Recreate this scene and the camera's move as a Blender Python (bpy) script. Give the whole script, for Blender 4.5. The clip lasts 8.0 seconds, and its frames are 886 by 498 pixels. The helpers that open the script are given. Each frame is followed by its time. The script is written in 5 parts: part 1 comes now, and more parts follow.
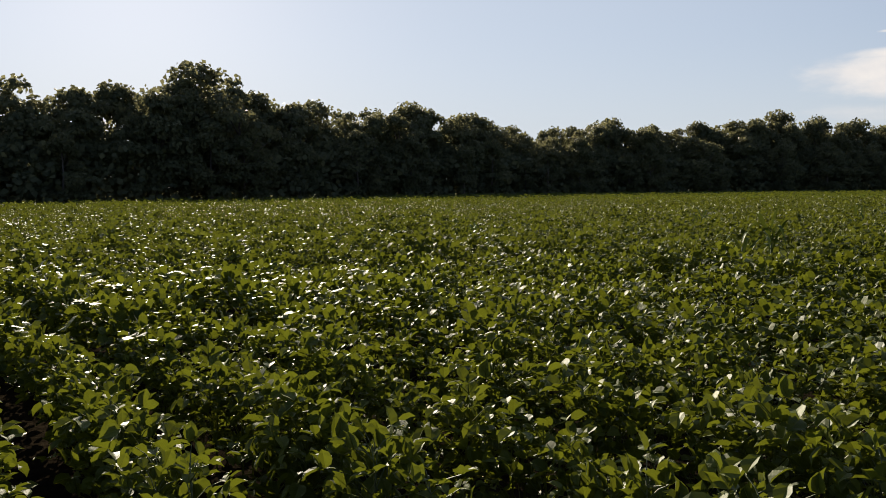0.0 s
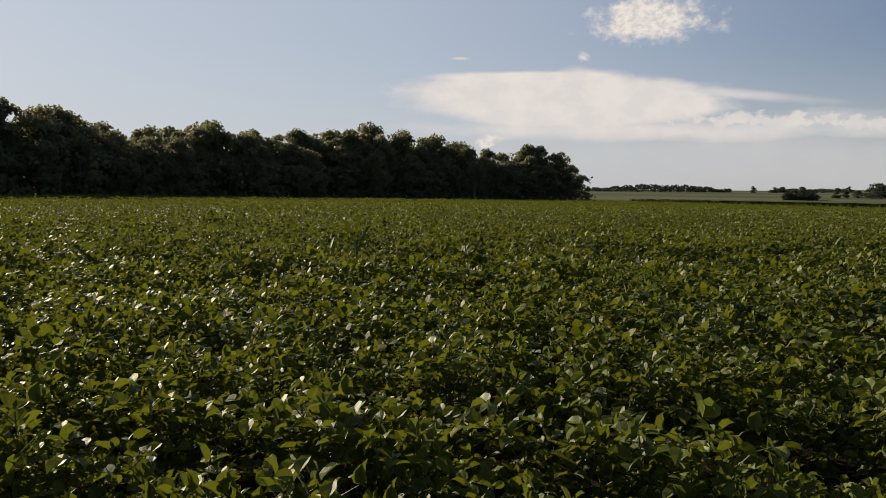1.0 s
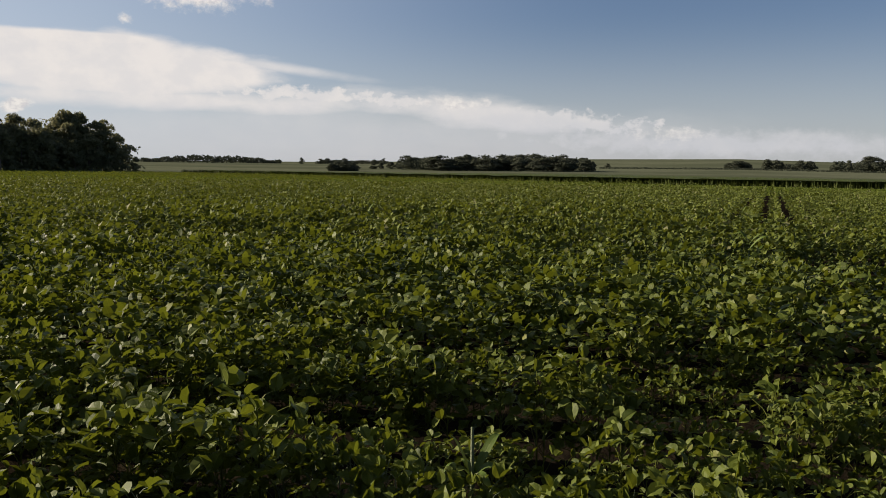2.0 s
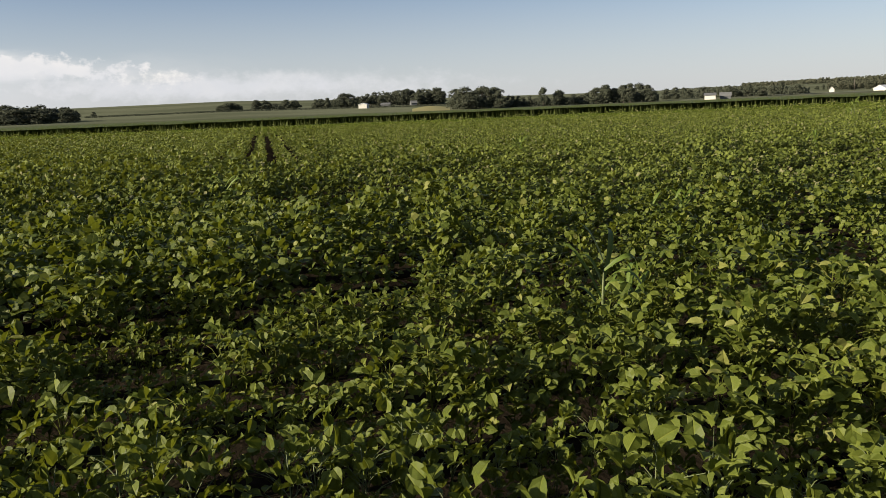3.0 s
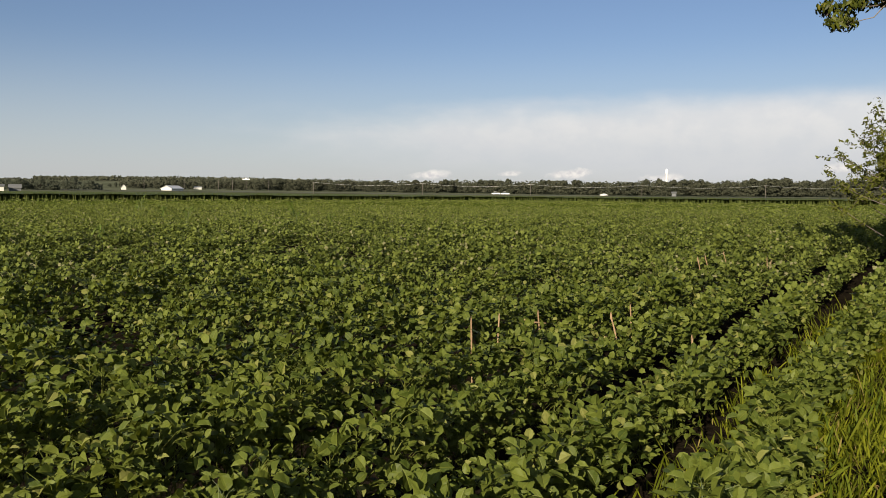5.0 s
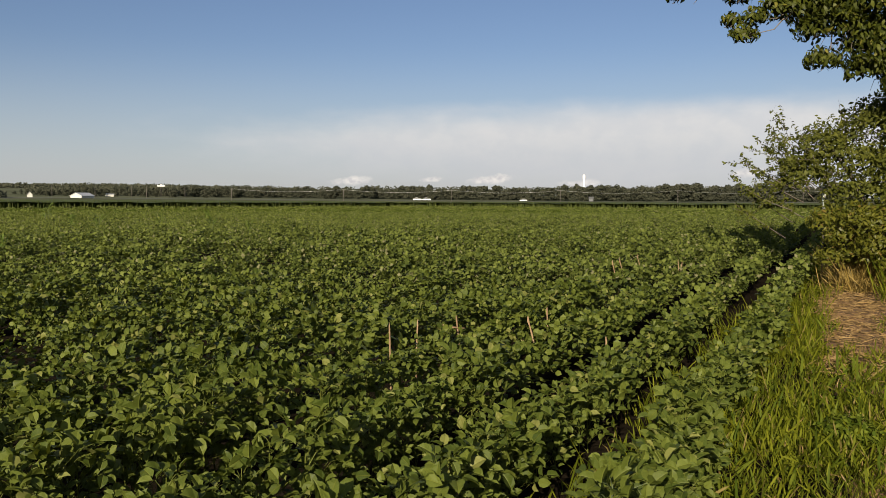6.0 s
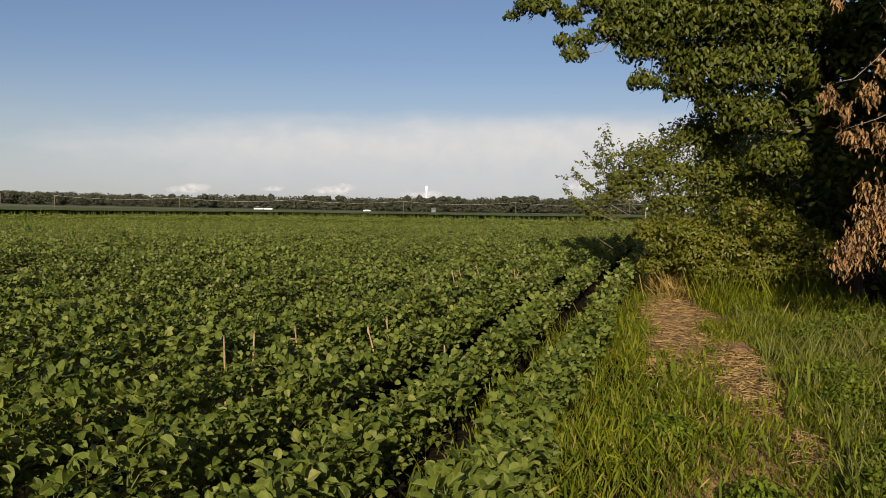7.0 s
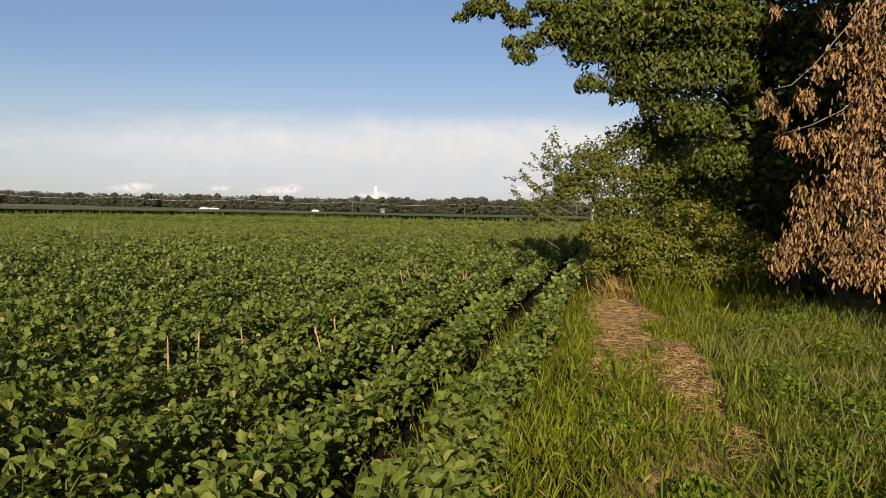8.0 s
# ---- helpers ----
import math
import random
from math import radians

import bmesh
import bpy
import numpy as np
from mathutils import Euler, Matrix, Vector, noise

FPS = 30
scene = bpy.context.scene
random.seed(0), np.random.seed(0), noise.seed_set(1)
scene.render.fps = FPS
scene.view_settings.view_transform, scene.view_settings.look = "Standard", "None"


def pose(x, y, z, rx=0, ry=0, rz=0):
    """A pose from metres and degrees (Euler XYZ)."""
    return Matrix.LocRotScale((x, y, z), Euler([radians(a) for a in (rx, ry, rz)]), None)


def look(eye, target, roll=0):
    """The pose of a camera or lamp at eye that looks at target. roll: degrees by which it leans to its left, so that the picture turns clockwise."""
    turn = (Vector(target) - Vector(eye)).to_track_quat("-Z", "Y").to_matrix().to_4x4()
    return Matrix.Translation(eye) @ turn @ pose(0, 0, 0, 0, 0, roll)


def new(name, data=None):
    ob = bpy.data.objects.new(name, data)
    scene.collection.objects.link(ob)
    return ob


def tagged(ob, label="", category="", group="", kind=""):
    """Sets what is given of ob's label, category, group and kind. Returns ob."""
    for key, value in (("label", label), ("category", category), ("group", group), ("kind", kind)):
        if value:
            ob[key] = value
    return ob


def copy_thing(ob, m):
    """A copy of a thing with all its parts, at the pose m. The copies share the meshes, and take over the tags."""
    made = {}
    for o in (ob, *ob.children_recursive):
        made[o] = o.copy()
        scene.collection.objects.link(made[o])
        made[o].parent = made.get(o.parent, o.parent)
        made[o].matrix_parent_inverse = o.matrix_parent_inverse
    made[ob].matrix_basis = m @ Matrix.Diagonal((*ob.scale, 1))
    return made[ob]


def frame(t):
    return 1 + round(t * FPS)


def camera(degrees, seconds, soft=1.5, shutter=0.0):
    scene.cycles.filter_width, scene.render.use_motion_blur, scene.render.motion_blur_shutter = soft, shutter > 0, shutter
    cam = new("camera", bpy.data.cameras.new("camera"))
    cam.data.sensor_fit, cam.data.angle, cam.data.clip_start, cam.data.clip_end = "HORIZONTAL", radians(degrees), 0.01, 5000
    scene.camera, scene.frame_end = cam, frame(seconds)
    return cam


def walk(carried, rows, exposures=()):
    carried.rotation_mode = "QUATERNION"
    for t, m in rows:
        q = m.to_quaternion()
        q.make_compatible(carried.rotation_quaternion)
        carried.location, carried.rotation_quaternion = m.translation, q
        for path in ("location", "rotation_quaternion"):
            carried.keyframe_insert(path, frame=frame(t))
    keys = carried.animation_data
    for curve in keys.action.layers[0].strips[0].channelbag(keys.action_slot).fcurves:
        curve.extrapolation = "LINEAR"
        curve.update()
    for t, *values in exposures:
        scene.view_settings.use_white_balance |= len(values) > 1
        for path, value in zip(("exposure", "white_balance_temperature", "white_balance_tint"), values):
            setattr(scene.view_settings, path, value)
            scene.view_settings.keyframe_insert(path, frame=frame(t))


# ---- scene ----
cam = camera(56.69, 8.0, soft=0.75)
PATH = [
    (0.0, pose(0.148, 0.403, 1.621, 85.77, 0.40, -10.78)),
    (0.5, pose(0.233, 0.382, 1.641, 86.12, 0.51, -22.12)),
    (1.0, pose(0.290, 0.354, 1.639, 86.17, -0.91, -37.94)),
    (1.5, pose(0.294, 0.297, 1.631, 83.86, -2.78, -54.86)),
    (2.0, pose(0.381, 0.243, 1.643, 84.63, -0.86, -68.30)),
    (2.2, pose(0.414, 0.157, 1.672, 83.27, -0.59, -74.93)),
    (3.3, pose(0.351, -0.246, 1.676, 81.72, 1.07, -112.81)),
    (3.5, pose(0.293, -0.318, 1.647, 83.68, -0.84, -119.88)),
    (4.0, pose(0.292, -0.355, 1.656, 84.89, -1.08, -134.30)),
    (4.5, pose(0.308, -0.395, 1.658, 85.43, -0.90, -143.20)),
    (5.8, pose(0.265, -0.382, 1.660, 86.64, -0.13, -152.87)),
    (6.0, pose(0.265, -0.420, 1.659, 86.61, -0.28, -153.90)),
    (6.5, pose(0.252, -0.454, 1.648, 86.90, -0.70, -159.57)),
    (7.0, pose(0.240, -0.454, 1.652, 87.43, -0.80, -164.77)),
    (7.5, pose(0.236, -0.442, 1.647, 86.48, -0.72, -165.89)),
    (8.0, pose(0.228, -0.442, 1.646, 87.55, -1.11, -168.31)),
]
walk(cam, PATH, exposures=[(0.0, 1.05, 6500, 11), (0.5, 0.90, 6600, 11.5), (1.0, 0.82, 6700, 12), (1.5, 0.65, 6700, 12), (2.0, 0.90, 6500, 11.5), (2.2, 0.92, 6500, 11.5), (3.3, 1.32, 6500, 10.5), (4.5, 1.12, 6500, 10.5), (6.0, 0.88, 6500, 11), (7.0, 0.88, 6600, 11.5), (7.5, 0.93, 6600, 11.5), (8.0, 1.10, 6600, 11.5)])

# ---------------------------------------------------------------- light
SUN_AZ, SUN_EL = radians(9.5), radians(21)  # azimuth counted from +y towards -x
SUN_WAY = Vector((-math.sin(SUN_AZ) * math.cos(SUN_EL), math.cos(SUN_AZ) * math.cos(SUN_EL), math.sin(SUN_EL)))
sun = new("sun", bpy.data.lights.new("sun", "SUN"))
sun.data.energy, sun.data.angle, sun.data.color = 5.0, radians(0.55), (1.0, 0.88, 0.69)
sun.matrix_world = look(SUN_WAY * 50, (0, 0, 0))

world = bpy.data.worlds.new("world")
scene.world = world
world.use_nodes = True


class Graph:
    """A short way to write node trees."""

    def __init__(self, tree):
        self.tree = tree

    def node(self, kind, ins=(), **props):
        n = self.tree.nodes.new(kind)
        for key, value in props.items():
            if key == "operation":
                n.operation = value
            elif key == "blend":
                n.blend_type = value
            elif key == "data":
                n.data_type = value
            elif key == "interp":
                n.interpolation_type = value
        for key, value in dict(ins).items():
            if hasattr(value, "links"):
                self.tree.links.new(value, n.inputs[key])
            else:
                n.inputs[key].default_value = value
        return n

    def math(self, op, a, b=0.0, c=0.0):
        return self.node("ShaderNodeMath", {0: a, 1: b, 2: c}, operation=op).outputs[0]

    def mix(self, fac, a, b, blend="MIX"):
        n = self.node("ShaderNodeMix", (), data="RGBA", blend=blend)
        for key, value in ((0, fac), (6, a), (7, b)):
            if hasattr(value, "links"):
                self.tree.links.new(value, n.inputs[key])
            else:
                n.inputs[key].default_value = value
        return n.outputs[2]

    def ramp(self, value, lo, hi, a=0.0, b=1.0):
        return self.node("ShaderNodeMapRange", {0: value, 1: lo, 2: hi, 3: a, 4: b}, interp="SMOOTHSTEP").outputs[0]

    def noise(self, vec, scale, detail=3.0, rough=0.55):
        return self.node("ShaderNodeTexNoise", {"Vector": vec, "Scale": scale, "Detail": detail, "Roughness": rough})


def build_sky():
    t = world.node_tree
    t.nodes.clear()
    g = Graph(t)
    sky = g.node("ShaderNodeTexSky")
    sky.sky_type, sky.sun_disc = "NISHITA", False
    sky.sun_elevation, sky.sun_rotation = SUN_EL, -SUN_AZ
    sky.air_density, sky.dust_density, sky.ozone_density = 1.0, 0.5, 1.5
    way = g.node("ShaderNodeTexCoord").outputs["Generated"]
    xyz = g.node("ShaderNodeSeparateXYZ", {0: way})
    az = g.math("SUBTRACT", g.math("DEGREES", g.math("ARCTAN2", xyz.outputs[1], xyz.outputs[0])), 90.0)
    el = g.math("DEGREES", g.math("ARCSINE", xyz.outputs[2]))
    at = g.node("ShaderNodeCombineXYZ", {0: g.math("MULTIPLY", az, 0.35), 1: el}).outputs[0]
    puff = g.node("ShaderNodeCombineXYZ", {0: az, 1: g.math("MULTIPLY", el, 1.3)}).outputs[0]
    wisp = g.math("SUBTRACT", g.noise(at, 0.45, 5).outputs[0], 0.5)
    lump = g.math("SUBTRACT", g.noise(puff, 0.75, 6, 0.6).outputs[0], 0.5)
    fine = g.noise(puff, 2.2, 5, 0.6).outputs[0]

    def bank(a, e, ra, re, soft, tilt=0.0, warp=wisp, amount=1.5, power=1.0):
        """A cloud round azimuth a and elevation e, in degrees, with a frayed rim."""
        da = g.math("SUBTRACT", az, a)
        de = g.math("SUBTRACT", g.math("SUBTRACT", el, e), g.math("MULTIPLY", da, tilt))
        r2 = g.math("ADD", g.math("POWER", g.math("DIVIDE", da, ra), 2.0), g.math("POWER", g.math("DIVIDE", de, re), 2.0))
        r = g.math("ADD", g.math("SQRT", r2), g.math("MULTIPLY", warp, amount))
        return g.math("MULTIPLY", g.ramp(r, 1.0, 1.0 - soft), power)

    thin = [
        bank(-46.5, 6.4, 12.5, 2.3, 0.36, 0.03, wisp, 0.9, 0.95),
        bank(-43.5, 8.0, 8.0, 0.55, 0.5, -0.01, wisp, 0.9, 0.98),
        bank(-56.0, 6.9, 9.0, 0.5, 0.9, 0.1, wisp, 1.0, 0.7),
        bank(-51.0, 4.4, 19.0, 1.1, 0.8, 0.0, wisp, 1.2, 0.92),
        bank(-71.0, 3.8, 15.0, 1.5, 0.8, 0.09, wisp, 1.4, 0.88),
        bank(-86.0, 2.1, 24.0, 1.3, 0.9, 0.02, lump, 1.4, 0.75),
        bank(-76.0, 3.6, 10.0, 0.9, 0.7, 0.09, lump, 3.2, 0.85),
        bank(-60.0, 4.9, 11.0, 0.7, 0.7, 0.02, lump, 3.2, 0.85),
        bank(-62.0, 2.2, 34.0, 3.2, 0.9, 0.0, wisp, 0.7, 0.5),
        bank(-172.0, 3.6, 42.0, 3.8, 0.6, 0.0, wisp, 0.5, 0.72),
    ]
    thick = [
        bank(-51.6, 11.7, 4.8, 1.75, 0.6, 0.0, lump, 1.7, 1.0),
        bank(-39.0, 9.25, 1.1, 0.17, 0.7, 0.0, fine, 0.5, 0.9),
        bank(-47.4, 9.4, 0.6, 0.55, 0.8, 0.3, lump, 2.6, 0.85),
        bank(-41.0, 3.7, 1.2, 0.5, 0.5, -0.15, lump, 1.5, 0.9),
        bank(-69.0, 4.75, 2.4, 0.55, 0.8, 0.0, lump, 3.0, 0.7),
        bank(-83.5, 2.7, 2.6, 0.7, 0.9, 0.0, lump, 3.0, 0.5),
        bank(-147.6, 1.3, 1.6, 0.36, 0.8, -0.06, lump, 2.0, 0.95),
        bank(-153.2, 1.45, 1.1, 0.22, 0.8, -0.05, lump, 2.0, 0.8),
        bank(-157.4, 1.45, 1.9, 0.4, 0.8, -0.08, lump, 2.0, 0.95),
        bank(-163.4, 1.2, 1.6, 0.36, 0.8, 0.0, lump, 2.0, 0.85),
        bank(-174.5, 1.9, 1.6, 0.4, 0.8, 0.0, lump, 2.0, 0.8),
    ]

    def most(things):
        out = things[0]
        for o in things[1:]:
            out = g.math("MAXIMUM", out, o)
        return out

    veil, heap = most(thin), most(thick)
    haze = g.ramp(el, 11.0, -0.5, 0.0, 0.66)
    under = g.ramp(el, 5.5, 2.0, 0.0, 1.0)
    pale = g.mix(under, (0.94, 0.89, 0.84, 1), (0.72, 0.72, 0.74, 1))
    base = g.node("ShaderNodeBackground", {0: g.mix(1.0, sky.outputs[0], (0.71, 0.735, 0.87, 1), "MULTIPLY"), 1: 0.05})
    murk = g.node("ShaderNodeBackground", {0: (0.64, 0.67, 0.72, 1), 1: 0.44})
    film = g.node("ShaderNodeBackground", {0: g.mix(g.ramp(g.noise(puff, 0.5, 5).outputs[0], 0.35, 0.65, 0.0, 0.25), pale, (0.60, 0.63, 0.69, 1)), 1: 0.47})
    puffs = g.node("ShaderNodeBackground", {0: g.mix(g.ramp(fine, 0.3, 0.65), (0.72, 0.70, 0.70, 1), (1.0, 0.95, 0.88, 1)), 1: 0.465})
    m1 = g.node("ShaderNodeMixShader", {0: haze, 1: base.outputs[0], 2: murk.outputs[0]})
    near_sun = g.node("ShaderNodeVectorMath", {0: way, 1: SUN_WAY[:]}, operation="DOT_PRODUCT").outputs["Value"]
    glare = g.node("ShaderNodeBackground", {0: (0.67, 0.745, 0.83, 1), 1: 0.45})
    m1 = g.node("ShaderNodeMixShader", {0: g.ramp(near_sun, 0.05, 0.97, 0.0, 0.72), 1: m1.outputs[0], 2: glare.outputs[0]})
    m2 = g.node("ShaderNodeMixShader", {0: veil, 1: m1.outputs[0], 2: film.outputs[0]})
    m3 = g.node("ShaderNodeMixShader", {0: heap, 1: m2.outputs[0], 2: puffs.outputs[0]})
    g.node("ShaderNodeOutputWorld", {0: m3.outputs[0]})


build_sky()


# ---------------------------------------------------------------- materials
def material(name):
    m = bpy.data.materials.new(name)
    m.use_nodes = True
    m.node_tree.nodes.clear()
    return m, Graph(m.node_tree)


def finish(g, shader):
    g.node("ShaderNodeOutputMaterial", {0: shader})


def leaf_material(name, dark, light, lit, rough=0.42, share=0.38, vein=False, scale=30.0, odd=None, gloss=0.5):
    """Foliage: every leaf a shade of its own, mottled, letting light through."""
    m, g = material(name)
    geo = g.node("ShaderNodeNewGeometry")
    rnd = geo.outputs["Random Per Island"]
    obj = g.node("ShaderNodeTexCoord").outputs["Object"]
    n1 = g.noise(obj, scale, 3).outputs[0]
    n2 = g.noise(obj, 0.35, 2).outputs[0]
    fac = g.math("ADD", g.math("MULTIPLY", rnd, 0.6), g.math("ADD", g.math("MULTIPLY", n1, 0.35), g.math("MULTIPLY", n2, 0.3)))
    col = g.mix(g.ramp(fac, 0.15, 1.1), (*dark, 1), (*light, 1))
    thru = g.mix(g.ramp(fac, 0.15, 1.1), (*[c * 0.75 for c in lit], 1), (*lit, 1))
    if odd:
        pick = g.math("GREATER_THAN", rnd, 0.945)
        col = g.mix(pick, col, (*odd, 1))
    bump_in = g.noise(obj, scale * 4, 2).outputs[0]
    if vein:
        uv = g.node("ShaderNodeUVMap").outputs[0]
        s = g.node("ShaderNodeSeparateXYZ", {0: uv})
        across = g.math("ABSOLUTE", s.outputs[1])
        ribs = g.math("SINE", g.math("MULTIPLY", g.math("SUBTRACT", s.outputs[0], g.math("MULTIPLY", across, 0.8)), 48.0))
        rib = g.ramp(ribs, 0.86, 1.0)
        mid = g.ramp(across, 0.045, 0.0)
        line = g.math("MAXIMUM", g.math("MULTIPLY", rib, 0.5), mid)
        col = g.mix(g.math("MULTIPLY", line, 0.45), col, (light[0] * 1.5, light[1] * 1.35, light[2] * 1.5, 1))
        bump_in = g.math("ADD", g.math("MULTIPLY", bump_in, 0.4), g.math("MULTIPLY", line, -0.8))
    bump = g.node("ShaderNodeBump", {"Strength": 0.35, "Distance": 0.004, "Height": bump_in}).outputs[0]
    p = g.node("ShaderNodeBsdfPrincipled", {"Base Color": col, "Roughness": g.math("ADD", rough - 0.08, g.math("MULTIPLY", n1, 0.2)), "Normal": bump, "Specular IOR Level": gloss})
    tr = g.node("ShaderNodeBsdfTranslucent", {0: thru})
    mx = g.node("ShaderNodeMixShader", {0: share, 1: p.outputs[0], 2: tr.outputs[0]})
    finish(g, mx.outputs[0])
    return m


def solid_material(name, dark, light, scale, rough=0.8, bump=0.4, stretch=(1, 1, 1), metal=0.0, wide=0.6, dist=0.01):
    """An opaque surface with grain and broad blotches."""
    m, g = material(name)
    obj = g.node("ShaderNodeTexCoord").outputs["Object"]
    vec = g.node("ShaderNodeMapping", {0: obj, 3: stretch}).outputs[0]
    n1 = g.noise(vec, scale, 6, 0.65).outputs[0]
    n2 = g.noise(vec, scale * 0.09, 3).outputs[0]
    fac = g.math("ADD", g.math("MULTIPLY", n1, 1.0 - wide * 0.5), g.math("MULTIPLY", n2, wide * 0.5))
    rnd = g.node("ShaderNodeObjectInfo").outputs["Random"]
    fac = g.math("ADD", fac, g.math("MULTIPLY", g.math("SUBTRACT", rnd, 0.5), 0.16))
    col = g.mix(g.ramp(fac, 0.3, 0.72), (*dark, 1), (*light, 1))
    b = g.node("ShaderNodeBump", {"Strength": bump, "Distance": dist, "Height": n1}).outputs[0]
    p = g.node("ShaderNodeBsdfPrincipled", {"Base Color": col, "Roughness": rough, "Metallic": metal, "Normal": b})
    finish(g, p.outputs[0])
    return m


SOY = leaf_material("soy_leaf", (0.027, 0.043, 0.0065), (0.105, 0.125, 0.021), (0.20, 0.225, 0.016), 0.48, 0.22, True, 18, (0.145, 0.15, 0.04), 0.13)
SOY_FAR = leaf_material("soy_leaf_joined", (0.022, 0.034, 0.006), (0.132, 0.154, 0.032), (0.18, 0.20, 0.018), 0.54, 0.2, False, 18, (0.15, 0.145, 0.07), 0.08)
SOY_STEM = solid_material("soy_stem", (0.045, 0.065, 0.018), (0.09, 0.105, 0.03), 40, 0.6)
CORN = leaf_material("corn_leaf", (0.038, 0.066, 0.0085), (0.092, 0.128, 0.02), (0.12, 0.15, 0.02), 0.5, 0.12, True, 22, None, 0.2)
CORN_FAR = leaf_material("corn_crop", (0.0373, 0.0523, 0.012), (0.0821, 0.0971, 0.0239), (0.0898, 0.12, 0.0223), 0.7, 0.2, False, 2, None, 0.1)
GRASS = leaf_material("grass_blade", (0.036, 0.054, 0.003), (0.175, 0.185, 0.012), (0.25, 0.258, 0.014), 0.65, 0.38, False, 8, (0.20, 0.155, 0.05), 0.1)
BROAD_GRASS = leaf_material("broad_grass_blade", (0.0396, 0.066, 0.00528), (0.132, 0.1552, 0.0165), (0.1718, 0.198, 0.0198), 0.6, 0.36, False, 8, None, 0.08)
TALL_GRASS = leaf_material("tall_grass_blade", (0.052, 0.064, 0.011), (0.155, 0.158, 0.040), (0.15, 0.15, 0.03), 0.65, 0.34, False, 5, (0.17, 0.14, 0.06), 0.1)
GOLD = leaf_material("golden_straw", (0.156, 0.111, 0.0234), (0.403, 0.28, 0.0715), (0.26, 0.182, 0.039), 0.6, 0.25, False, 20)
DRY = leaf_material("dry_grass", (0.15, 0.092, 0.03), (0.36, 0.235, 0.085), (0.22, 0.14, 0.04), 0.6, 0.2, False, 20)
WOOD_LEAF = leaf_material("woodland_leaf", (0.066, 0.078, 0.040), (0.13, 0.134, 0.066), (0.20, 0.19, 0.09), 0.6, 0.45, False, 1.5, None, 0.25)
# Leaves of the far trees: distance haze is put into both colours as grey.
HAZED_HORIZON_LEAF = leaf_material("haze_grey_horizon_leaf", (0.026, 0.031, 0.02), (0.066, 0.066, 0.044), (0.045, 0.05, 0.026), 0.8, 0.15, False, 0.3, None, 0.03)
HAZED_FAR_LEAF = leaf_material("haze_grey_distant_leaf", (0.0355, 0.0426, 0.0296), (0.0681, 0.0722, 0.0498), (0.0593, 0.0652, 0.0355), 0.8, 0.2, False, 0.6, None, 0.05)
TREE_LEAF = leaf_material("tree_leaf", (0.0128, 0.02, 0.0024), (0.084, 0.0944, 0.0112), (0.112, 0.128, 0.0112), 0.5, 0.24, False, 9, (0.13, 0.12, 0.02), 0.16)
SHRUB_LEAF = leaf_material("shrub_leaf", (0.036, 0.046, 0.006), (0.112, 0.118, 0.02), (0.13, 0.14, 0.02), 0.55, 0.3, False, 9, None, 0.12)
VINE_LEAF = leaf_material("vine_leaf", (0.0501, 0.0601, 0.00601), (0.13, 0.125, 0.015), (0.161, 0.155, 0.0175), 0.45, 0.3, False, 9, (0.13, 0.0928, 0.0222), 0.2)
DEAD_LEAF = leaf_material("dead_leaf", (0.07, 0.034, 0.011), (0.33, 0.185, 0.068), (0.19, 0.10, 0.025), 0.7, 0.22, False, 25)
BARK = solid_material("bark", (0.06, 0.045, 0.035), (0.17, 0.14, 0.115), 14, 0.9, 0.9, (1, 1, 0.18))
DEAD_WOOD = solid_material("dead_wood", (0.11, 0.09, 0.075), (0.24, 0.21, 0.18), 20, 0.85, 0.5, (1, 1, 0.2))
STALK = solid_material("dry_stalk", (0.15, 0.09, 0.042), (0.32, 0.22, 0.12), 22, 0.7, 0.4, (1, 1, 0.15))
PAINT = solid_material("white_paint", (0.60, 0.60, 0.59), (0.74, 0.73, 0.71), 3, 0.55, 0.1)
SIDING = solid_material("white_siding", (0.40, 0.39, 0.35), (0.54, 0.52, 0.46), 1.5, 0.6, 0.1)
GREY_SIDING = solid_material("grey_siding", (0.06, 0.063, 0.066), (0.11, 0.113, 0.116), 1.5, 0.7, 0.1)
ROOFING = solid_material("grey_roof", (0.06, 0.063, 0.063), (0.12, 0.12, 0.117), 2, 0.8, 0.2)
METAL_ROOF = solid_material("pale_metal_roof", (0.40, 0.41, 0.42), (0.56, 0.56, 0.56), 1.2, 0.45, 0.1, metal=0.3)
DARK_GLASS = solid_material("dark_glass", (0.02, 0.025, 0.03), (0.05, 0.055, 0.06), 2, 0.12, 0.0)
RUBBER = solid_material("rubber", (0.015, 0.015, 0.015), (0.03, 0.03, 0.03), 8, 0.85, 0.2)
POLE_WOOD = solid_material("pole_wood", (0.07, 0.06, 0.05), (0.14, 0.125, 0.11), 6, 0.9, 0.5, (1, 1, 0.1))
WIRE = solid_material("cable_metal", (0.30, 0.30, 0.29), (0.42, 0.42, 0.40), 1, 0.4, 0.0, metal=0.6)
BANK_GRASS = leaf_material("sunlit_bank_grass", (0.12, 0.115, 0.03), (0.26, 0.225, 0.07), (0.15, 0.14, 0.04), 0.7, 0.2, False, 2)
ASPHALT = solid_material("asphalt", (0.04, 0.04, 0.042), (0.065, 0.065, 0.065), 3, 0.9, 0.2)
PATH_SOIL = solid_material("straw_littered_soil", (0.055, 0.028, 0.011), (0.34, 0.185, 0.062), 16, 0.95, 0.9, dist=0.03)


